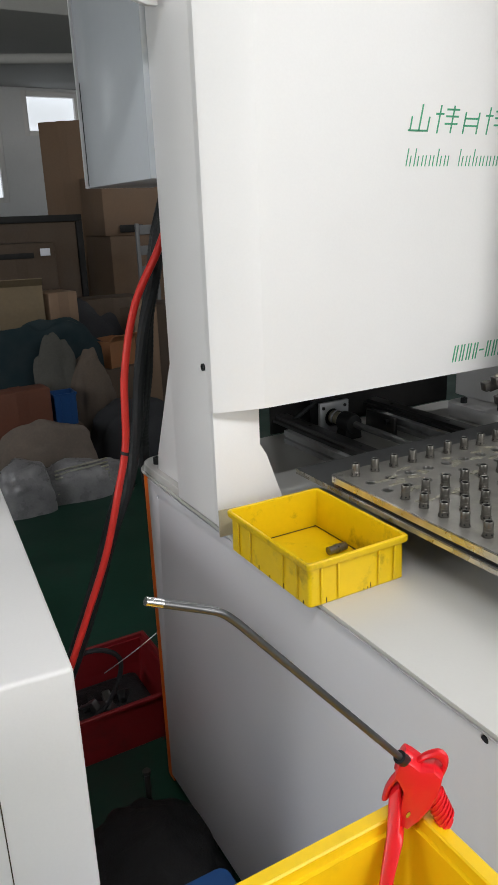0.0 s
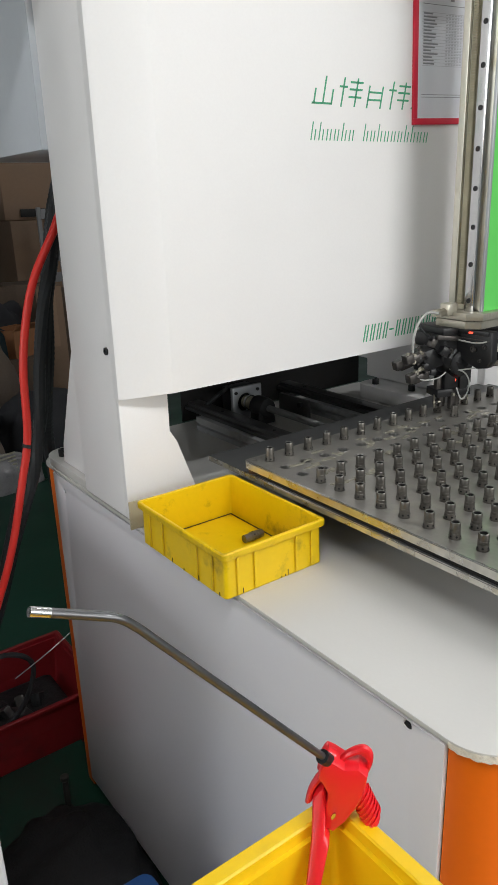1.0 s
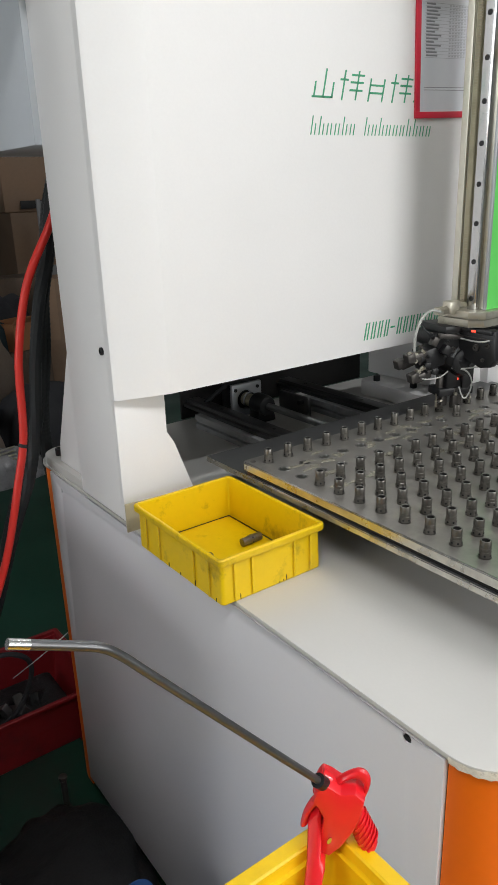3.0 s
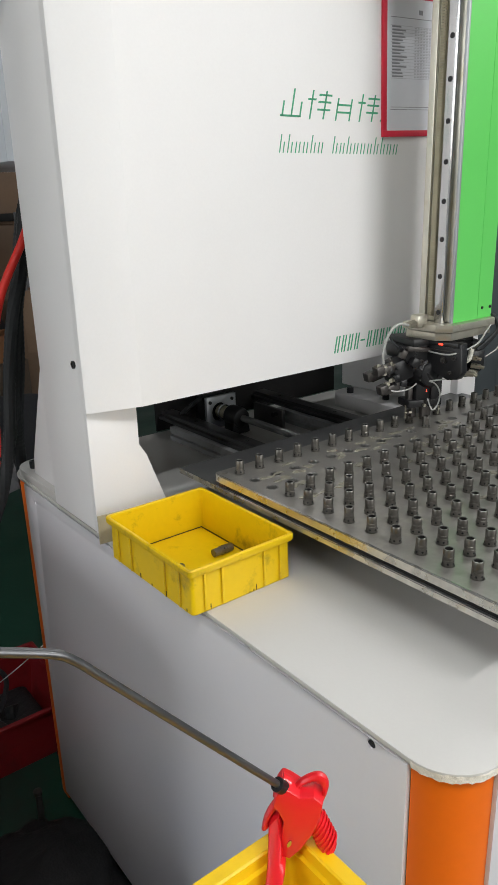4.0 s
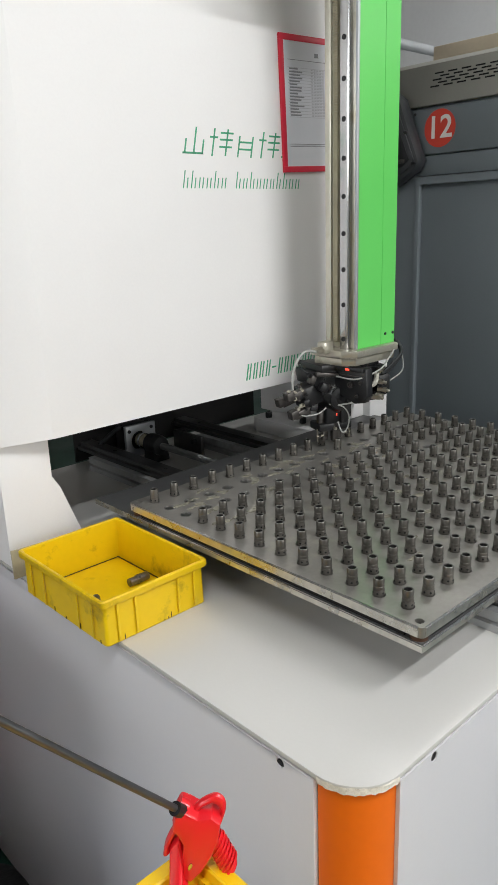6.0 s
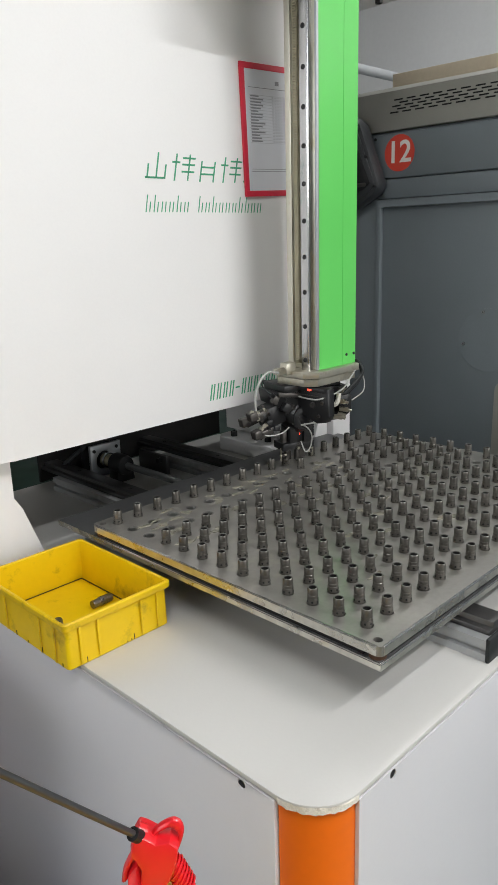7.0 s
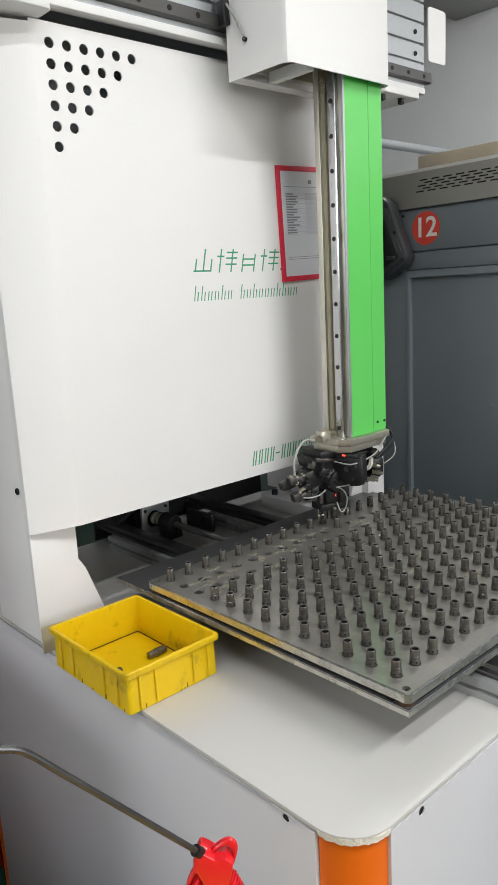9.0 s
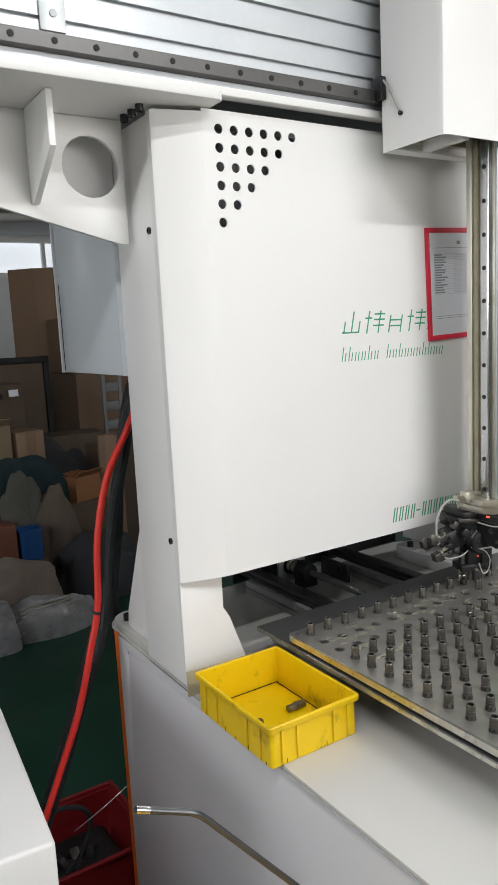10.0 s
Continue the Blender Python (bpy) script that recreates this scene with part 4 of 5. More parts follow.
def pallet():
    p = thing("pallet", (0.5, 0.35, 0.864), "two-layer steel pallet plate drilled with rows of holes", "pallet")
    part("lower_plate", P([(PLATE_X0, PLATE_Y0), (PLATE_X1, PLATE_Y0), (PLATE_X1, 0.688), (PLATE_X0, 0.688)], "xy", LOW, GAP, bevel=0.0012), PLATE_DARK, p, "dark lower carrier plate")
    part("lower_edge", B((PLATE_X0 - 0.0006, PLATE_Y0 - 0.0006, LOW + 0.0004), (PLATE_X0 - 0.0001, 0.688, GAP - 0.0003), 0), PLATE_EDGE, p)
    part("lower_edge", B((PLATE_X0, PLATE_Y0 - 0.0006, LOW + 0.0004), (PLATE_X1, PLATE_Y0 - 0.0001, GAP - 0.0003), 0), PLATE_EDGE, p)
    a, b = 0.004, 0.026
    x0, x1, y0, y1 = PLATE_X0, PLATE_X1, PLATE_Y0, PLATE_Y1
    notched = [(x0 + b, y0 + a), (x1 - b, y0 + a), (x1 - b, y0 + b), (x1 - a, y0 + b), (x1 - a, y1 - b), (x1 - b, y1 - b), (x1 - b, y1 - a), (x0 + b, y1 - a), (x0 + b, y1 - b), (x0 + a, y1 - b), (x0 + a, y0 + b), (x0 + b, y0 + b)]
    # black layer brought near the edge, painted for the deep gap's shade
    part("spacer", P(notched, "xy", GAP, TOP), DARK, p, "black filler layer for the shade in the gap")
    for x in (PLATE_X0 + 0.012, PLATE_X1 - 0.012):
        for y in (PLATE_Y0 + 0.012, PLATE_Y1 - 0.012):
            part("spacer_washer", C((x, y, GAP), (x, y, TOP), 0.010, seg=20), RUST, p, "rusty brown spacer washer")
    holes = [(PX + PG * i, PY + PG * j, 0.0078 if taken(i, j) else 0.0081) for j in range(ROWS) for i in range(COLS)]
    corners = [(PLATE_X0 + 0.012, PLATE_Y0 + 0.012, 0.0055), (PLATE_X0 + 0.012, PLATE_Y1 - 0.012, 0.0055), (PLATE_X1 - 0.012, PLATE_Y0 + 0.012, 0.0055), (PLATE_X1 - 0.012, PLATE_Y1 - 0.012, 0.0055)]
    top = P(rounded(PLATE_X0, PLATE_Y0, PLATE_X1, PLATE_Y1, 0.006, 3), "xy", TOP, PZ, holes=holes + corners)
    tp = part("top_plate", top, PLATE, p, "oily ground steel top plate")
    part("top_edge", B((PLATE_X0 - 0.0006, PLATE_Y0 + 0.006, TOP + 0.0003), (PLATE_X0 - 0.0001, PLATE_Y1 - 0.006, PZ - 0.0006), 0), PLATE_EDGE, p, "bright milled edge with yellow reflections put into its colour")
    part("top_edge", B((PLATE_X0 + 0.006, PLATE_Y0 - 0.0006, TOP + 0.0003), (PLATE_X1 - 0.006, PLATE_Y0 - 0.0001, PZ - 0.0006), 0), PLATE_EDGE, p)
    for z, inset in ((PZ, 0.006), (GAP, 0.0)):
        c = P([(PLATE_Y0 - 0.0012, z - 0.0016), (PLATE_Y0 - 0.0006, z - 0.0016), (PLATE_Y0 + 0.0010, z + 0.0003), (PLATE_Y0 + 0.0004, z + 0.0003)], "yz", PLATE_X0 + inset, PLATE_X1 - inset)
        part("chamfer", c, STEEL, p, "bright chamfered edge")
        c = P([(PLATE_X0 - 0.0012, z - 0.0016), (PLATE_X0 - 0.0006, z - 0.0016), (PLATE_X0 + 0.0010, z + 0.0003), (PLATE_X0 + 0.0004, z + 0.0003)], "xz", PLATE_Y0 + inset, PLATE_Y1 - inset)
        part("chamfer", c, STEEL, p, "bright chamfered edge")
    for x, y, r in corners:
        bolt(p, (x, y, TOP), r=0.0048, h=0.009, material=GUN)
    # oil puddles left round the empty seats
    rnd = random.Random(11)
    for k in range(60):
        i, j = rnd.randrange(0, 12), rnd.choice((9.4, 10.5, 11.4, 8.5, 10.9))
        if k > 42:
            i, j = rnd.randrange(0, 17), rnd.randrange(1, 9) + 0.5
        cx, cy = PX + PG * (i + rnd.uniform(-0.5, 0.5)), PY + PG * j + rnd.uniform(-0.008, 0.008)
        ring = []
        ph, n = rnd.random() * 6, 14
        for q in range(n):
            r = rnd.uniform(0.004, 0.009) * (1 + 0.35 * math.sin(2 * q * 2 * math.pi / n + ph))
            ring.append((cx + 1.5 * r * math.cos(2 * math.pi * q / n), cy + 0.8 * r * math.sin(2 * math.pi * q / n)))
        part("oil_film", P(ring, "xy", PZ, PZ + 0.00025 + 0.00001 * k), OIL, tp)


RUST = mat("rusty_washer", (0.10, 0.05, 0.03), 0.6, 0.4, var=0.2, big=60, bump=0.1)
OIL = mat("wet_oil_film", (0.40, 0.375, 0.30), 0.2, 0.5, var=0.1, bump=0.01)
pallet()


def peg_mesh():
    bm = bmesh.new()
    prof = [(0.0062, -0.0126), (0.0062, -0.001), (0.0069, -0.0002), (0.0070, 0.0074), (0.0068, 0.0077), (0.0061, 0.0079), (0.0061, 0.0089), (0.0068, 0.0090), (0.0068, 0.0116), (0.0066, 0.0118), (0.0061, 0.0119), (0.0061, 0.0134), (0.0066, 0.0135), (0.0066, 0.0203), (0.0063, 0.0209), (0.0050, 0.0209), (0.0049, 0.0120), (0.0, 0.0120)]
    lathe_turn(bm, prof, (0, 0, 0), 16)
    return finish(bm, "turned_part", PEG)


def rim_mesh():
    bm = bmesh.new()
    lathe_turn(bm, [(0.0062, 0.02085), (0.0061, 0.0212), (0.0057, 0.0213), (0.0053, 0.0212), (0.0052, 0.02085)], (0, 0, 0), 16, caps=False)
    return finish(bm, "rim", PEG_RIM)


# dark lining laid in the bore, its colour stands for the shade inside
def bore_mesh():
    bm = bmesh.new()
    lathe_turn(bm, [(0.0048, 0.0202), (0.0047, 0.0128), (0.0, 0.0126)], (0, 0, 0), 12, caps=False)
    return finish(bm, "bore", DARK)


# proud black disc, coloured for the dark inside of a cross hole
def port_mesh():
    bm = bmesh.new()
    cyl(bm, (0.0064, 0, 0.0038), (0.00720, 0, 0.0038), 0.0014, seg=8)
    return finish(bm, "cross_hole", BLACK)


def seat_mesh():
    bm = bmesh.new()
    lathe_turn(bm, [(0.0098, 0.0), (0.0096, 0.0004), (0.0082, 0.0004), (0.0077, -0.0008), (0.0077, -0.0125)], (0, 0, 0), 20, caps=False)
    return finish(bm, "hole_rim", PEG_RIM)


RIM_ME, BORE_ME = rim_mesh(), bore_mesh()
PEG_ME, PORT_ME = peg_mesh(), port_mesh()


def peg(m, label="dark turned steel part standing in its pallet hole", group="turned parts on the pallet"):
    ob = new("turned_part", PEG_ME)
    ob.matrix_world = m
    tagged(ob, label, "turned part", group)
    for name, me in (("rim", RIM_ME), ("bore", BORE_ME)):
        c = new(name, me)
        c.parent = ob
    for k in range(6):
        c = new("cross_hole", PORT_ME)
        c.parent = ob
        c.matrix_local = pose(0, 0, 0, 0, 0, 17 + 60 * k)
    return ob


SEAT_ME = seat_mesh()
PALLET = bpy.data.objects["pallet"]
rnd = random.Random(2)
for j in range(ROWS):
    for i in range(COLS):
        if taken(i, j):
            c = new("hole_rim", SEAT_ME)
            c.parent = PALLET
            c.matrix_local = Matrix.Translation(Vector((PX + PG * i, PY + PG * j, PZ)) - ORG[PALLET.name])
        else:
            peg(pose(PX + PG * i + rnd.uniform(-0.0005, 0.0005), PY + PG * j + rnd.uniform(-0.0005, 0.0005), PZ, rnd.uniform(-0.9, 0.9), rnd.uniform(-0.9, 0.9), rnd.uniform(0, 360)))


# ---- small yellow bin on the tabletop ----
def open_bin(t, x0, x1, y0, y1, z0, z1, wall, taper, lip, material, ribs, name="body"):
    """Tapered open tub with a rolled rim and upright ribs."""
    bm = bmesh.new()
    def ring(ox, z, r):
        return [bm.verts.new((x, y, z)) for x, y in rounded(x0 + ox, y0 + ox, x1 - ox, y1 - ox, 0.6 * r, 4)]
    steps = [(taper + 0.002, z0, 0.008), (taper, z0 + 0.002, 0.009), (0.4 * taper + lip, z1 - 0.011, 0.010), (0.0008, z1 - 0.010, 0.011), (0, z1 - 0.008, 0.011), (0, z1 - 0.0015, 0.011), (0.0015, z1, 0.010), (lip + wall - 0.0015, z1, 0.008), (lip + wall, z1 - 0.0015, 0.007), (taper + wall, z0 + wall, 0.006)]
    rings = [ring(*s) for s in steps]
    n = len(rings[0])
    for a, b in zip(rings, rings[1:]):
        for k in range(n):
            bm.faces.new((a[k], a[(k + 1) % n], b[(k + 1) % n], b[k]))
    bm.faces.new(rings[0][::-1])
    bm.faces.new(rings[-1])
    bmesh.ops.recalc_face_normals(bm, faces=bm.faces)
    body = part(name, bm, material, t)
    o = taper * 0.55 + 0.0005
    for u in ribs:
        for y, s in ((y0 + o, -1), (y1 - o, 1)):
            x = x0 + (x1 - x0) * u
            part("rib", B((x - 0.0016, min(y, y + s * 0.0011), z0 + 0.004), (x + 0.0016, max(y, y + s * 0.0011), z1 - 0.0115), 0.0006), material, body)
        for x, s in ((x0 + o, -1), (x1 - o, 1)):
            y = y0 + (y1 - y0) * u
            part("rib", B((min(x, x + s * 0.0011), y - 0.0016, z0 + 0.004), (max(x, x + s * 0.0011), y + 0.0016, z1 - 0.0115), 0.0006), material, body)
    return body


def small_bin():
    t = thing("parts_bin", (0.04, 0.49, ZT), "grimy yellow plastic parts bin overhanging the table edge", "bin")
    b = open_bin(t, -0.044, 0.129, 0.380, 0.608, ZT, 0.8725, 0.0025, 0.005, 0.0035, YELLOW, (0.14, 0.30, 0.70, 0.86))
    rnd = random.Random(5)
    for k in range(9):
        bm = bmesh.new()
        u = rnd.random()
        hgt = rnd.uniform(0.002, 0.009)
        if rnd.random() < 0.5:
            x = -0.036 + 0.153 * u
            box(bm, (x, 0.3842, ZT + 0.0022), (x + 0.0009, 0.3858, ZT + 0.0022 + hgt))
        else:
            y = 0.392 + 0.2 * u
            box(bm, (-0.0399, y, ZT + 0.0022), (-0.0382, y + 0.0009, ZT + 0.0022 + hgt))
        part("grease_mark", bm, GRIME, b, "black grease streak")
    bm = bmesh.new()
    z = ZT + 0.0031
    for lo, hi in (((-0.032, 0.5975), (0.118, 0.5995)), ((0.1175, 0.39), (0.1195, 0.5995))):
        box(bm, (lo[0], lo[1], z), (hi[0], hi[1], z + 0.0008))
    part("grease_line", bm, GRIME, b, "black grease in the bottom corner")
    peg(pose(0.084, 0.497, ZT + 0.0107, 90, 0, 92), "dark turned steel part lying in the yellow bin", "turned parts in the bin")
    peg(pose(0.006, 0.482, ZT + 0.0109, 90, 0, -30), "dark turned steel part lying in the yellow bin", "turned parts in the bin")


small_bin()


# ---- document frame on the cover ----
def document_frame():
    t = thing("document_frame", (0.698, YP, 1.41), "red-edged document holder with a printed table sheet", "document holder")
    m = tilt((0.7, YP, 1.52), 0, -2.0, 0)
    x0, x1, z0, z1, w = 0.544, 0.850, 1.408, 1.632, 0.010
    y = YP - 0.0005
    part("backing", B((x0, y - 0.002, z0), (x1, y, z1), 0.0005, m=m), FRAME_RED, t)
    for lo, hi in (((x0, z0), (x1, z0 + w)), ((x0, z1 - w), (x1, z1)), ((x0, z0 + w), (x0 + w, z1 - w)), ((x1 - w, z0 + w), (x1, z1 - w))):
        part("border", B((lo[0], y - 0.0045, lo[1]), (hi[0], y - 0.002, hi[1]), 0.0005, m=m), FRAME_RED, t, "red plastic border")
    s = part("sheet", B((x0 + w, y - 0.003, z0 + w), (x1 - w, y - 0.002, z1 - w), 0, m=m), PAPER, t, "white printed sheet")
    rnd = random.Random(9)
    bm, bp = bmesh.new(), bmesh.new()
    xa, xb, za, zb = x0 + 0.020, x1 - 0.018, z0 + 0.092, z1 - 0.052
    for k in range(17):
        z = za + (zb - za) * k / 16
        box(bp, (xa, y - 0.0034, z), (xb, y - 0.0031, z + 0.0006), m=m)
        if k < 16:
            box(bm, (xa + 0.003, y - 0.0034, z + 0.0022), (xa + rnd.uniform(0.022, 0.042), y - 0.0031, z + 0.0046), m=m)
            x = xa + 0.06
            while x < xb - 0.004:
                box(bp, (x, y - 0.0034, z + 0.0022), (x + 0.0042, y - 0.0031, z + 0.0042), m=m)
                x += 0.0075
    for z in (za - 0.045, za - 0.049, zb + 0.012):
        box(bm, (xa, y - 0.0034, z), (xb, y - 0.0031, z + 0.0009), m=m)
    for a, b in ((0.09, 0.10), (0.13, 0.139), (0.155, 0.225)):
        box(bm, (x0 + a, y - 0.0034, z1 - 0.033), (x0 + b, y - 0.0031, z1 - 0.026), m=m)
    for k in range(4):
        box(bp, (x1 - 0.085, y - 0.0034, z1 - 0.024 - 0.005 * k), (xb, y - 0.0031, z1 - 0.0233 - 0.005 * k), m=m)
    part("print_line", bm, INK, s, "grey unreadable print")
    part("table_line", bp, INK_PALE, s, "pale table rules")


document_frame()


# ---- slate grey lathe beside the gantry ----
def big_lathe():
    X = 1.34
    t = thing("cnc_lathe", (1.8, -0.1, 0.0), "slate grey machine tool with framed door panel and vents", "machine tool")
    part("lower_body", B((X + 0.012, -1.3, 0.06), (2.3, 0.985, 1.60), 0.006), LATHE, t, "slate grey sheet-steel body")
    part("plinth", B((X + 0.04, -1.26, 0.0), (2.26, 0.95, 0.06), 0.003), BLACK, t)
    part("mid_panel", B((X, -1.3, 1.4785), (X + 0.012, 0.985, 1.592), 0.002), LATHE, t, "slate grey service panel")
    # top hood, set back and sloped
    part("hood", P([(X, 1.600), (X + 0.012, 1.700), (X + 0.03, 1.712), (2.3, 1.712), (2.3, 1.600)], "xz", -1.3, 0.985, bevel=0.003), LATHE_TOP, t, "khaki grey vented hood")
    bm = bmesh.new()
    for r in range(5):
        for k in range(26):
            y = 0.853 - 0.0393 * k - 0.0195 * (r % 2) - 0.0025 * r
            z = 1.643 + 0.0078 * r
            dx = (z - 1.6) * 0.12
            box(bm, (X + dx - 0.0012, y - 0.026, z), (X + dx + 0.001, y, z + 0.0034), 0)
    part("vent_slots", bm, DARK, t, "rows of dark vent slots")
    # door frame and recessed panel
    part("door_top", B((X, -1.3, 1.425), (X + 0.012, 0.985, 1.4745), 0.002), LATHE, t)
    part("door_stile", B((X, 0.885, 0.10), (X + 0.012, 0.985, 1.4245), 0.002), LATHE, t)
    part("door_frame", P([(0.883, 0.2), (0.883, 1.4225), (-0.60, 1.4225), (-0.60, 0.2), (-0.585, 0.2), (-0.585, 1.402), (0.868, 1.402), (0.868, 0.2)], "yz", X - 0.010, X + 0.008, bevel=0.003), LATHE, t, "raised rounded door frame")
    # dark strip laid on as the shadow in the frame's groove
    part("door_gap", B((X - 0.0008, 0.8835, 0.2), (X + 0.001, 0.8870, 1.418), 0), DARK, t, "dark strip for the shade in the joint beside the door frame")
    part("door_panel", B((X + 0.004, -0.585, 0.2), (X + 0.0115, 0.868, 1.402), 0.001), LATHE, t, "recessed slate grey door panel")
    part("round_cover", C((X + 0.0045, 0.535, 1.055), (X + 0.0025, 0.535, 1.055), 0.083, seg=40), LATHE, t, "round cover plate")
    for y, z in ((0.55, 1.128), (0.602, 1.042), (0.497, 1.03)):
        bolt(t, (X + 0.0025, y, z), axis=(-1, 0, 0), r=0.0045, h=0.003, material=STEEL, name="screw")
    v = part("louvre_plate", P(rounded(0.20, 0.60, 0.505, 0.955, 0.03, 6), "yz", X - 0.002, X + 0.004, bevel=0.001), LATHE_TOP, t, "grey louvred vent plate")
    for k in range(10):
        part("louvre", B((X - 0.0075, 0.225, 0.63 + 0.030 * k), (X - 0.002, 0.475, 0.639 + 0.030 * k), 0.002), DARK, v)
    st = part("sticker", C((X - 0.0004, 0.817, 1.541), (X + 0.0002, 0.817, 1.541), 0.047, seg=40), STICKER_RED, t, "round red number sticker reading 12")
    cu = bpy.data.curves.new("digits", "FONT")
    cu.body, cu.size, cu.align_x, cu.align_y, cu.extrude, cu.offset = "12", 0.078, "CENTER", "CENTER", 0.0002, 0.0012
    cu.materials.append(STICKER_WHITE)
    d = new("digits", cu)
    d.parent = st
    d.matrix_local = Matrix.Translation(Vector((X - 0.0012, 0.817, 1.541)) - ORG[t.name]) @ pose(0, 0, 0, 90, 0, -90)
    for y in (0.895, 0.3):
        bolt(t, (X, y, 1.582), axis=(-1, 0, 0), r=0.004, h=0.002, name="screw")
    # operator pendant, seen past the arm
    p = thing("operator_pendant", (1.22, 0.86, 1.36), "black plastic operator pendant on the machine side", "pendant")
    m = tilt((1.26, 0.87, 1.49), 0, 0, 14)
    part("shell", P([(0.846, 1.462), (0.862, 1.436), (0.93, 1.400), (1.00, 1.42), (1.00, 1.60), (0.960, 1.640), (0.935, 1.640), (0.912, 1.622)], "yz", 1.288, 1.339, bevel=0.014), PENDANT, p, "rounded black shell")
    part("raised_edge", P([(0.858, 1.464), (0.872, 1.446), (0.932, 1.414), (0.985, 1.43), (0.985, 1.59), (0.955, 1.626), (0.938, 1.626), (0.922, 1.612)], "yz", 1.284, 1.289, bevel=0.0024), PENDANT, p)
    part("recess", P([(0.872, 1.466), (0.884, 1.456), (0.935, 1.430), (0.972, 1.445), (0.972, 1.58), (0.951, 1.606), (0.942, 1.606), (0.931, 1.598)], "yz", 1.2815, 1.285, bevel=0.002), BLACK, p, "recessed dark panel")
    part("button", B((1.2795, 0.885, 1.458), (1.2832, 0.915, 1.468), 0.001), GUN, p)
    for y, z in ((0.918, 1.610), (0.950, 1.628), (0.860, 1.456), (0.93, 1.408), (0.888, 1.535)):
        bolt(p, (1.2885, y, z), axis=(-1, 0, 0), r=0.0045, h=0.006, name="screw")
    solid("beige_board", B((1.40, -1.2, 1.7122), (2.25, 0.885, 1.752), 0.003), BOARD, "beige board lying on top of the grey machine", "board")


big_lathe()


# ---- grey cabinet, hoses at the rear ----
def ribbed(name, pts, r, label):
    bm = bmesh.new()
    path = smooth_path(pts, 40)
    rings, seg, up = [], 10, Vector((0.31, 0.2, 0.93)).normalized()
    for i, p in enumerate(path):
        d = (path[min(i + 1, len(path) - 1)] - path[max(i - 1, 0)]).normalized()
        a = d.cross(up).normalized()
        b = d.cross(a).normalized()
        q = r * (1.0 if i % 4 < 2 else 0.955)
        rings.append([bm.verts.new(p + q * (a * math.cos(2 * math.pi * k / seg) + b * math.sin(2 * math.pi * k / seg))) for k in range(seg)])
    for a, b in zip(rings, rings[1:]):
        for k in range(seg):
            bm.faces.new((a[k], a[(k + 1) % seg], b[(k + 1) % seg], b[k]))
    bm.faces.new(rings[0][::-1])
    bm.faces.new(rings[-1])
    bmesh.ops.recalc_face_normals(bm, faces=bm.faces)
    return solid(name, bm, BLACK_RUB, label, "conduit", group="machine conduits")


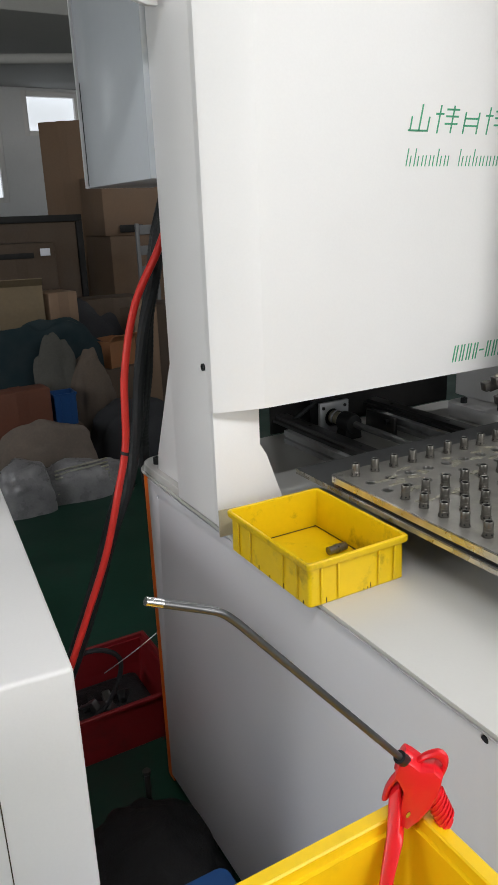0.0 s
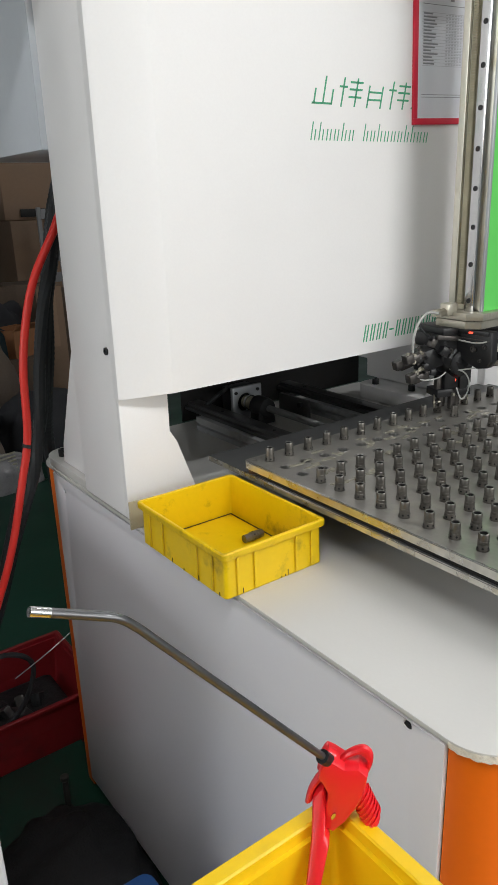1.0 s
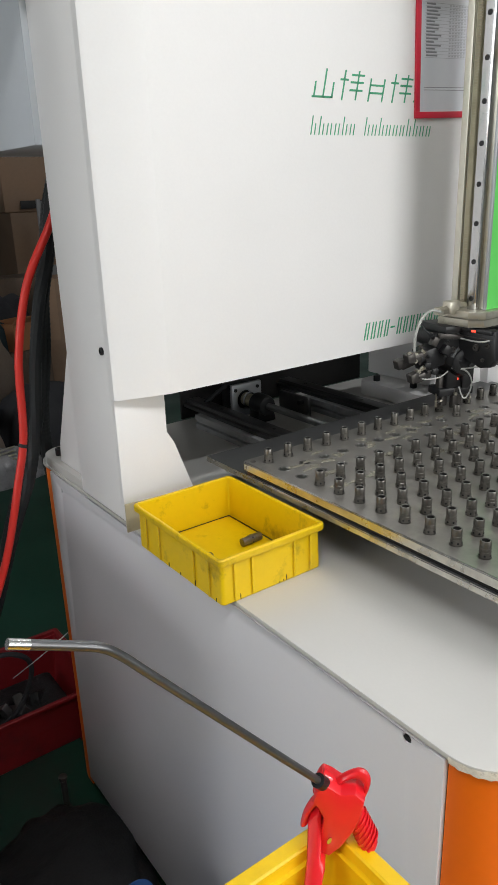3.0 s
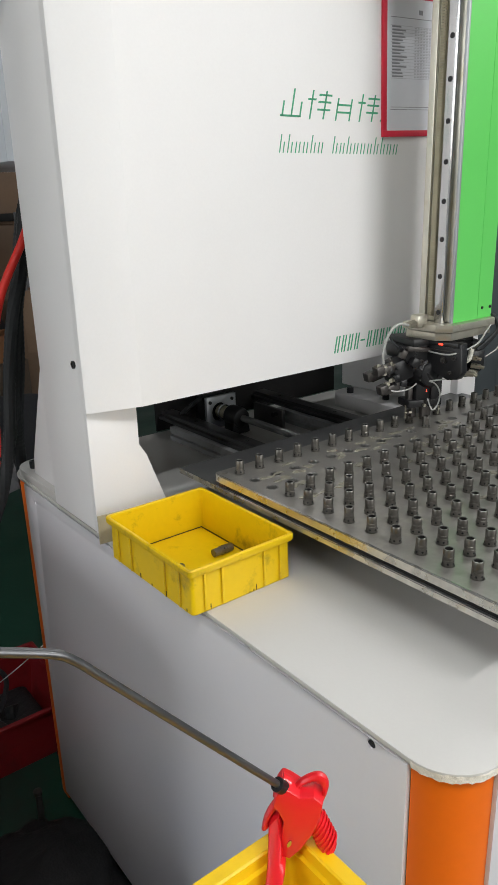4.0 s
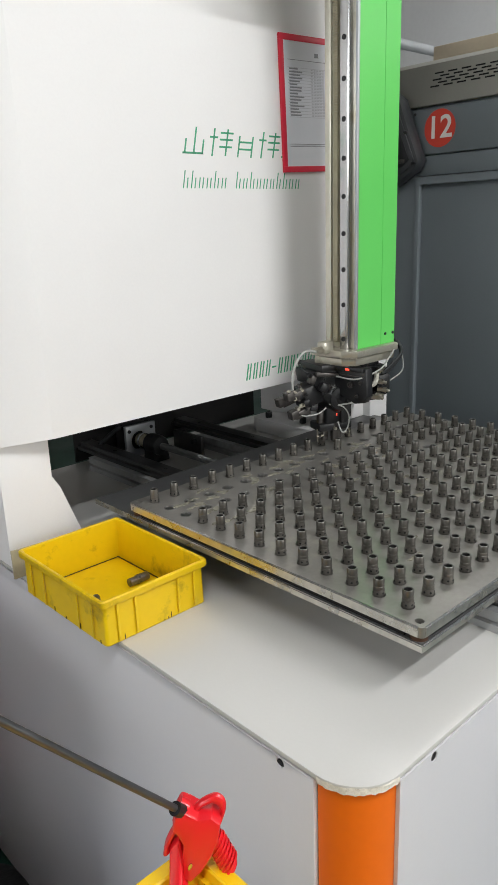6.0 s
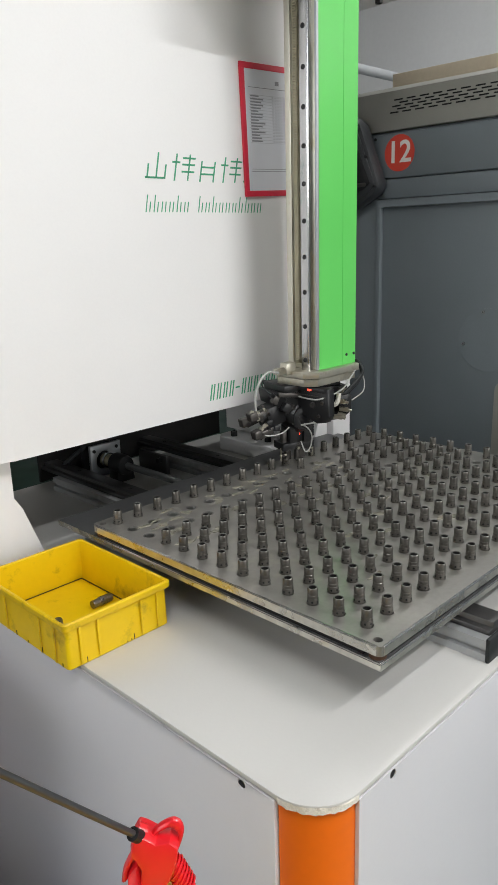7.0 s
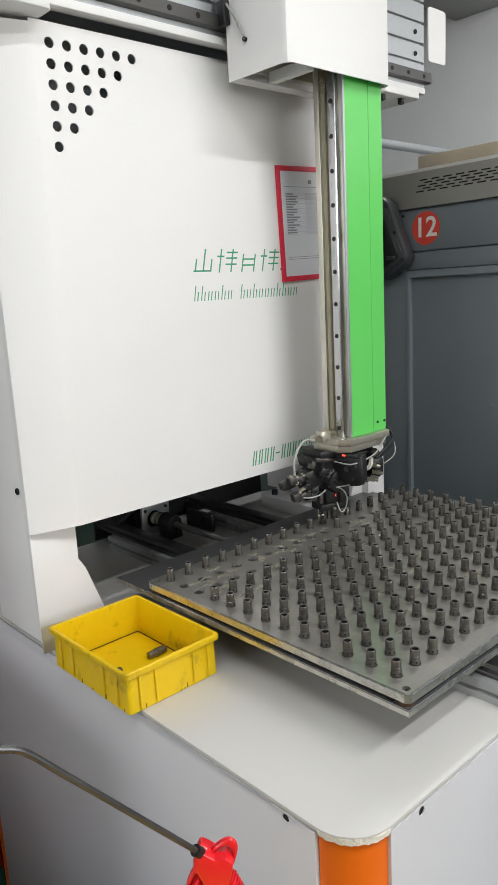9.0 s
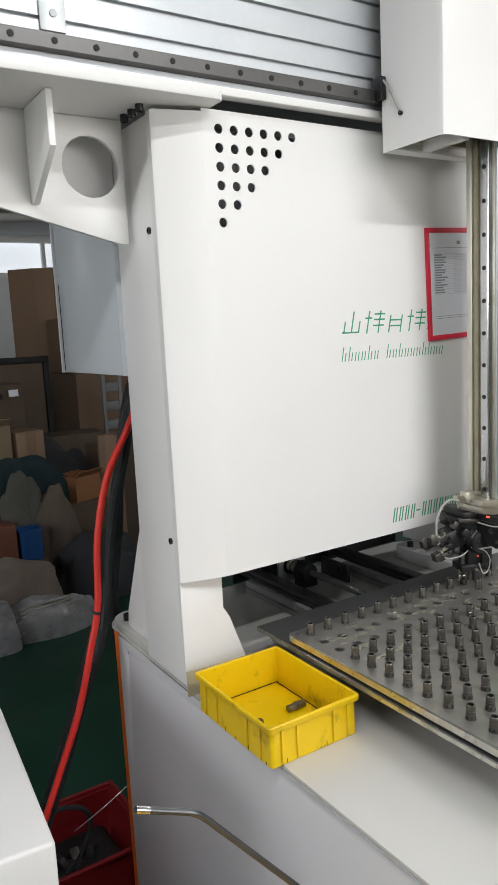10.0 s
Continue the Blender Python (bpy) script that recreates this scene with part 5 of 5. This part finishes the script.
def rear_left():
    t = thing("control_box", (0.03, 0.98, 1.371), "glossy grey sheet-metal control box fixed behind the column", "control box")
    part("body", B((-0.040, 0.8195, 1.371), (0.10, 1.150, 2.1), 0.003), GREYBOX, t)
    part("edge_flange", B((-0.0445, 1.1505, 1.371), (0.10, 1.156, 2.1), 0.001), LAVENDER, t, "pale folded edge")
    part("front_flange", B((-0.0435, 0.8155, 1.371), (0.10, 0.819, 2.1), 0.001), GREYBOX, t, "pale folded edge")
    part("seam", B((-0.0412, 1.141, 1.375), (-0.0402, 1.1435, 1.56), 0), BLACK_RUB, t, "dark rubber seam")
    solid("red_air_hose", T([(0.085, 0.985, 1.372), (0.060, 0.985, 1.315), (0.028, 0.985, 1.25), (-0.025, 0.985, 1.155), (-0.057, 0.985, 1.03), (-0.068, 0.985, 0.89), (-0.09, 0.985, 0.80), (-0.130, 0.985, 0.665), (-0.175, 1.0, 0.54), (-0.215, 1.0, 0.45), (-0.27, 1.02, 0.30), (-0.33, 1.05, 0.10), (-0.36, 1.10, 0.012), (-0.42, 1.3, 0.012)], 0.0075, 12), REDHOSE, "bright red air hose hanging to the floor", "hose")
    hang = [(0.062, 0.985, 1.315), (0.028, 0.985, 1.25), (-0.025, 0.985, 1.155), (-0.057, 0.985, 1.03), (-0.068, 0.985, 0.89), (-0.09, 0.985, 0.80), (-0.130, 0.985, 0.665), (-0.175, 1.0, 0.54), (-0.215, 1.0, 0.45), (-0.27, 1.02, 0.30), (-0.33, 1.05, 0.10), (-0.36, 1.10, 0.022), (-0.42, 1.3, 0.022)]
    ribbed("black_conduit", [(0.095, 1.06, 1.375), (0.066, 1.06, 1.30), (0.046, 1.06, 1.214), (0.030, 1.065, 1.12), (0.022, 1.07, 1.02), (0.010, 1.085, 0.91), (0.020, 1.125, 0.80), (0.040, 1.135, 0.55), (0.040, 1.14, 0.25), (0.050, 1.142, 0.03), (0.12, 1.146, 0.016)], 0.0135, "thick black ribbed conduit hanging beside the column")
    ribbed("black_conduit", [(0.075, 1.03, 1.375), (0.058, 1.02, 1.30), (0.030, 1.015, 1.21), (0.002, 1.01, 1.12), (-0.018, 1.01, 1.02), (-0.034, 1.01, 0.90), (-0.058, 1.01, 0.80), (-0.108, 1.01, 0.685), (-0.146, 1.02, 0.57), (-0.200, 1.03, 0.43), (-0.25, 1.05, 0.30), (-0.30, 1.08, 0.10), (-0.33, 1.12, 0.022), (-0.38, 1.15, 0.022)], 0.0115, "black ribbed conduit hanging behind the red hose")
    ribbed("black_conduit", [(0.085, 1.045, 1.375), (0.062, 1.04, 1.30), (0.040, 1.035, 1.21), (0.018, 1.04, 1.12), (0.003, 1.045, 1.02), (-0.012, 1.06, 0.90), (-0.034, 1.09, 0.80), (-0.078, 1.10, 0.68), (-0.118, 1.10, 0.57), (-0.176, 1.10, 0.43), (-0.226, 1.11, 0.30), (-0.272, 1.12, 0.10), (-0.295, 1.13, 0.03), (-0.34, 1.14, 0.018)], 0.0140, "black ribbed conduit hanging between two others")
    solid("cable_tie", C((-0.0705, 0.985, 0.872), (-0.0725, 0.985, 0.866), 0.0092, seg=14), BLACK_RUB, "black cable tie round the red hose", "cable tie")


rear_left()


# ---- near white machine cover ----
def near_cover():
    t = thing("machine_cover", (-0.62, 0.85, 0.0), "white sheet-metal cover of a neighbouring machine", "machine cover")
    m = tilt((-0.346, 0.435, 0.8), 0, 0, -4.5)
    part("body", B((-0.95, 0.435, 0.10), (-0.346, 1.30, 0.80), 0.006, 3, m=m), WHITE, t, "white bevelled cover")
    part("base_band", B((-0.94, 0.441, 0.0), (-0.352, 1.29, 0.10), 0.002, m=m), WORN, t, "cream base band")
    part("panel_seam", B((-0.4525, 0.434, 0.12), (-0.451, 0.4352, 0.74), 0.0002, m=m), GRIME, t)


near_cover()


# ---- yellow tote with the blow gun ----
def tote_and_gun():
    s = thing("tote_stand", (-0.36, -0.2, 0.0), "plain dark steel stand under the yellow tote", "stand")
    part("top", B((-0.53, -0.40, 0.59), (-0.20, 0.01, 0.605), 0.002), DARKRAIL, s)
    for x in (-0.52, -0.235):
        for y in (-0.39, -0.03):
            part("leg", B((x, y, 0.0), (x + 0.025, y + 0.025, 0.59), 0.002), DARKRAIL, s)
    t = thing("yellow_tote", (-0.37, -0.2, 0.605), "large open yellow plastic tote", "tote")
    open_bin(t, -0.56, -0.177, -0.41, 0.031, 0.605, 0.856, 0.004, 0.02, 0.009, YELLOW_TOTE, (0.2, 0.8))
    g = thing("blow_gun", (-0.19, 0.01, 0.80), "red plastic air blow gun with bent metal nozzle on the tote", "blow gun")
    y = 0.012

    def gun_part(name, bm, material, parent, label="", lean=0.0):
        # the gun hangs turned 45 degrees across the tote's corner
        for v in bm.verts:
            u, w = 0.5 * (v.co.x + 0.195), 0.7071 * (v.co.y - y)
            v.co.z += 1.77 * (v.co.x + 0.195) * (1.304 - v.co.z)
            w -= lean * max(0.0, 0.872 - v.co.z)
            v.co.x, v.co.y = -0.195 + u + w, y - u + w
        return part(name, bm, material, parent, label)

    # side plates, neck, hook, trigger, grip and hose end
    body = [(-0.212, 0.919), (-0.205, 0.923), (-0.196, 0.914), (-0.186, 0.902), (-0.172, 0.893), (-0.163, 0.880), (-0.166, 0.867), (-0.174, 0.858), (-0.186, 0.853), (-0.198, 0.853), (-0.206, 0.862), (-0.206, 0.878), (-0.203, 0.890), (-0.208, 0.902), (-0.213, 0.910)]
    gun_part("body", P(body, "xz", y - 0.011, y + 0.011, bevel=0.0028), RED, g, "glossy red gun body")
    gun_part("neck", C((-0.2005, y, 0.9085), (-0.2085, y, 0.918), 0.0085, 0.0078, seg=18), RED, g, "red nozzle neck")
    gun_part("hook", T([(-0.195, y, 0.904), (-0.189, y, 0.9055), (-0.181, y, 0.9050), (-0.170, y, 0.9005), (-0.1625, y, 0.891), (-0.1615, y, 0.882), (-0.168, y, 0.872)], 0.0034, 10), RED, g, "red hanging hook")
    gun_part("trigger", T([(-0.203, y, 0.902), (-0.212, y, 0.903), (-0.220, y, 0.898), (-0.223, y, 0.890)], 0.0045, 10), RED, g, "red trigger lever")
    gun_part("grip", P([(-0.219, 0.894), (-0.207, 0.897), (-0.204, 0.880), (-0.205, 0.862), (-0.200, 0.854), (-0.208, 0.836), (-0.215, 0.780), (-0.217, 0.770), (-0.231, 0.770), (-0.232, 0.780), (-0.2235, 0.845), (-0.219, 0.870)], "xz", y - 0.008, y + 0.008, bevel=0.003), RED, g, "red moulded grip", lean=0.42)
    gun_part("hose_end", T([(-0.171, y, 0.862), (-0.165, y, 0.846), (-0.159, y, 0.828), (-0.156, y, 0.818)], 0.0072, 12), RED, g, "red grip end")
    for k in range(6):
        z = 0.857 - 0.006 * k
        x = -0.169 + 0.0023 * k
        gun_part("grip_ring", C((x, y, z), (x + 0.0011, y, z - 0.0028), 0.0083, seg=14), RED, g)
    gun_part("pivot_screw", C((-0.197, y - 0.0112, 0.869), (-0.197, y - 0.0123, 0.869), 0.0024, seg=12), STEEL, g)
    bend = [(-0.203, y, 0.9115), (-0.245, y + 0.001, 0.962), (-0.285, y + 0.003, 1.010), (-0.325, y + 0.005, 1.058), (-0.338, y + 0.006, 1.0735), (-0.348, y + 0.006, 1.083), (-0.360, y + 0.008, 1.0885), (-0.391, y + 0.010, 1.102)]
    part("nozzle_tube", T(bend, 0.0027, 14), TUBE, g, "bent zinc-plated steel tube")
    part("nozzle_tip", C((-0.383, y + 0.0095, 1.0986), (-0.393, y + 0.010, 1.103), 0.0028, seg=16), STEEL, g, "worn bright nozzle tip")
    part("tube_collar", C((-0.203, y, 0.9115), (-0.2085, y, 0.918), 0.0052, seg=14), BLACK, g)
    solid("blue_crate", P(rounded(-0.42, 0.20, -0.12, 0.525, 0.02, 4), "xy", 0.0, 0.285, bevel=0.004), BLUE, "dark blue plastic crate on the floor", "crate")


tote_and_gun()


# ---- things on the floor behind ----
def heap(name, at, size, material, label, category, seed):
    bm = bmesh.new()
    bmesh.ops.create_icosphere(bm, subdivisions=5, radius=1.0)
    o = Vector((seed * 3.1, seed * 1.7, seed))
    for v in bm.verts:
        d = noise.fractal(v.co * 1.5 + o, 1.0, 2.0, 2) + 0.10 * noise.fractal(v.co * 6.0 + o, 1.0, 2.0, 3)
        v.co.z = math.copysign(abs(v.co.z) ** 0.55, v.co.z)
        v.co = Vector((v.co.x * size[0] * (1 + 0.2 * d), v.co.y * size[1] * (1 + 0.2 * d), max(-0.02, v.co.z) * size[2] * (1 + 0.14 * d)))
        v.co.z = max(0.0, v.co.z)
    bmesh.ops.translate(bm, verts=bm.verts, vec=at)
    return solid(name, bm, material, label, category)


def red_crate():
    t = thing("red_crate", (-0.2, 1.5, 0.0), "dark red plastic crate with metal scrap inside", "crate")
    open_bin(t, -0.60, 0.10, 1.165, 1.475, 0.0, 0.155, 0.005, 0.03, 0.006, REDCRATE, (0.1, 0.9))
    rnd = random.Random(8)
    for k in range(26):
        x, y = rnd.uniform(-0.45, 0.02), rnd.uniform(1.24, 1.40)
        b = B((x - 0.03, y - 0.012, 0.05), (x + 0.03, y + 0.012, 0.085), 0.004, m=tilt((x, y, 0.068), rnd.uniform(-40, 40), rnd.uniform(-40, 40), rnd.uniform(0, 180)))
        solid("metal_scrap", b, rnd.choice((SWARF, GUN, DARKRAIL)), "dark oily metal scrap lying in the red crate", "scrap", group="scrap in the crate")
    solid("scrap_heap", B((-0.55, 1.205, 0.008), (0.05, 1.43, 0.070), 0.02), SWARF, "black oily swarf filling the crate", "swarf", kind="stuff")
    solid("thin_wire", T([(0.02, 1.08, 0.40), (-0.06, 1.08, 0.36), (-0.13, 1.1, 0.315)], 0.0012, 6), ALU, "thin pale wire end", "wire")
    solid("coiled_tube", T([(-0.28, 1.10, 0.36), (-0.16, 1.12, 0.37), (-0.09, 1.14, 0.33), (-0.07, 1.17, 0.26), (-0.10, 1.20, 0.16), (-0.16, 1.22, 0.10)], 0.006, 8), CLOTH, "grey flexible tube curling over the crate", "tube")
    bm = bmesh.new()
    lathe_turn(bm, [(0.012, 0), (0.012, 0.008), (0.007, 0.010), (0.007, 0.085), (0.0095, 0.088), (0.0095, 0.096), (0.004, 0.098)], (-0.085, 1.0, 0.0), 14)
    solid("levelling_bolt", bm, GUN, "steel levelling bolt standing on the floor", "bolt")
    # oily rag heap by the base
    heap("oily_cloth", (-0.15, 0.79, 0.0), (0.15, 0.20, 0.07), SWARF, "crumpled black oily cloth on the floor", "cloth", 4)


red_crate()


def carton(x, y, z, w, d, h, rz, material, label, flaps=False):
    t = thing("cardboard_box", (x, y, z), label, "cardboard box", "stacked cartons")
    m = Matrix.Translation((x, y, z)) @ pose(0, 0, 0, 0, 0, rz)
    if not flaps:
        part("body", B((-w / 2, -d / 2, 0), (w / 2, d / 2, h), 0.008, m=m), material, t)
        part("tape", B((-0.03, -d / 2 - 0.001, h * 0.6), (0.03, d / 2 + 0.001, h + 0.0012), 0, m=m), material, t, "brown packing tape")
    else:
        e = 0.006
        walls = [((-w / 2, -d / 2, 0), (w / 2, -d / 2 + e, h)), ((-w / 2, d / 2 - e, 0), (w / 2, d / 2, h)), ((-w / 2, -d / 2 + e, 0), (-w / 2 + e, d / 2 - e, h)), ((w / 2 - e, -d / 2 + e, 0), (w / 2, d / 2 - e, h))]
        for lo, hi in walls:
            part("side", B(lo, hi, 0, m=m), material, t)
        part("bottom", B((-w / 2 + e, -d / 2 + e, 0), (w / 2 - e, d / 2 - e, e), 0, m=m), material, t)
        for sy, a in ((-1, 42), (1, -50)):
            f = B((-w / 2, 0, -0.003), (w / 2, 0.28 * d, 0.003), 0, m=m @ pose(0, sy * d / 2, h, a if sy > 0 else 180 - a))
            part("flap", f, material, t, "open bent flap")


def background():
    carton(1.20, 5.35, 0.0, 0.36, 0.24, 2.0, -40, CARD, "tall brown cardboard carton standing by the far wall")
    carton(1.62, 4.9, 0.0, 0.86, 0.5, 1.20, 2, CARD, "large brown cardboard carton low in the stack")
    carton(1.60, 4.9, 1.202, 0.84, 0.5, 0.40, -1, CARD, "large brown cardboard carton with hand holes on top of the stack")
    for x in (1.36, 1.62):
        solid("hand_hole", B((x - 0.085, 4.628, 1.222), (x + 0.085, 4.6345, 1.272), 0.003), DARK, "dark hand hole in the carton", "hand hole")
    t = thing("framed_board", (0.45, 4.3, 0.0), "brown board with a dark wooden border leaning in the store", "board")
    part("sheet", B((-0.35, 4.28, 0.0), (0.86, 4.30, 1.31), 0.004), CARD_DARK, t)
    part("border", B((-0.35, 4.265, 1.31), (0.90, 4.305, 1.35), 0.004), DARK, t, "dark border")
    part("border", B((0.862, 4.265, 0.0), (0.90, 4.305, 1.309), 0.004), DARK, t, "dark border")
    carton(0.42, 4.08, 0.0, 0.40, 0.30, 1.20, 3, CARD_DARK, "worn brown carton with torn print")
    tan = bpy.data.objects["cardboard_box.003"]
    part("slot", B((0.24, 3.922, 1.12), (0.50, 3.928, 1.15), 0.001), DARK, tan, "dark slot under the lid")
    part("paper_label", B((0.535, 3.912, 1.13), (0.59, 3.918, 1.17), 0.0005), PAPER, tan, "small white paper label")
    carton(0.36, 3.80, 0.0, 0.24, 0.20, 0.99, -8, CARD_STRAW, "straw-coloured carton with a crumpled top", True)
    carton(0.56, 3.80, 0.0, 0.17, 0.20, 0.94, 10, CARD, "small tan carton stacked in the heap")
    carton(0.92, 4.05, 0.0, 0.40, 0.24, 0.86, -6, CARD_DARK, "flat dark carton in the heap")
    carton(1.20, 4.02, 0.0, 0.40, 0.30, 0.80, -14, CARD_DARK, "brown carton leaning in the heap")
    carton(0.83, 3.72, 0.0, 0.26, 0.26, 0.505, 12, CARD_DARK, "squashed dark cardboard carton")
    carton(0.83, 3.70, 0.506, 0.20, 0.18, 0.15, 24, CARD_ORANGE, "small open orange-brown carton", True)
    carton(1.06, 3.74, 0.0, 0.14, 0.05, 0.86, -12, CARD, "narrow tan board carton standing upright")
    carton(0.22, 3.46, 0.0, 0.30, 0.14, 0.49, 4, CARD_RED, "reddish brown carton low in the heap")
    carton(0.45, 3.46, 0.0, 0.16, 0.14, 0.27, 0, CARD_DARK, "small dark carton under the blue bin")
    open_bin(thing("blue_bin", (0.45, 3.46, 0.271), "small blue plastic bin in the heap", "bin"), 0.385, 0.515, 3.40, 3.52, 0.271, 0.445, 0.003, 0.008, 0.003, BLUE, (0.3, 0.7))
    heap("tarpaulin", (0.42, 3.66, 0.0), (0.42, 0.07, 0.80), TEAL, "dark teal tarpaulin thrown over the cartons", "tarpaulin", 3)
    # two black lumps added to fill the dark places among the cartons
    heap("dark_sheet", (0.74, 3.90, 0.0), (0.28, 0.06, 0.84), CLOTH, "added black lump that fills the dark part of the heap", "sheet", 5)
    heap("dark_sheet", (0.80, 3.42, 0.0), (0.26, 0.14, 0.34), CLOTH, "added black lump that fills the dark floor by the heap", "sheet", 6)
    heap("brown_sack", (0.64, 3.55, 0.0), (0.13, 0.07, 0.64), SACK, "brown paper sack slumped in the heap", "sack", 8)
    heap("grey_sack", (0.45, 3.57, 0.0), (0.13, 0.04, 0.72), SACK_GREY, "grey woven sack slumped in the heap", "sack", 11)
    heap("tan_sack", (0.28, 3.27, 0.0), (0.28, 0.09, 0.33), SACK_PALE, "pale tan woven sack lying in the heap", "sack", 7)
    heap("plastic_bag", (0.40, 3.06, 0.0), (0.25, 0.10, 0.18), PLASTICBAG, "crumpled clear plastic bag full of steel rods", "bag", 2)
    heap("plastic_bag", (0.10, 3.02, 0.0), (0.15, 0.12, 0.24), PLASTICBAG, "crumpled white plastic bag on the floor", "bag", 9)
    for k in range(7):
        solid("steel_rod", C((0.25, 2.975 + 0.004 * k, 0.060 + 0.018 * k), (0.52, 2.985 + 0.004 * k, 0.075 + 0.018 * k), 0.005, seg=8), ALU_DIRTY, "thin steel rod in the plastic bag", "rod", group="steel rods")
    c = thing("wire_crate", (1.33, 4.3, 0.0), "pale grey slatted crate beside the cartons", "crate")
    for x in (1.27, 1.39):
        part("post", B((x - 0.012, 4.29, 0.0), (x + 0.012, 4.31, 1.28), 0.002), INNER, c)
    for k in range(8):
        part("slat", B((1.283, 4.293, 0.30 + 0.13 * k), (1.377, 4.307, 0.36 + 0.13 * k), 0.002), INNER, c)
    r = thing("steel_rack", (1.66, 4.5, 0.0), "grey steel rack post beside the cartons", "rack")
    part("post", B((1.64, 4.3, 0.0), (1.68, 4.34, 1.32), 0.003), ALU, r)
    part("crossbar", B((1.681, 4.3, 1.26), (2.3, 4.34, 1.31), 0.003), ALU, r)


background()
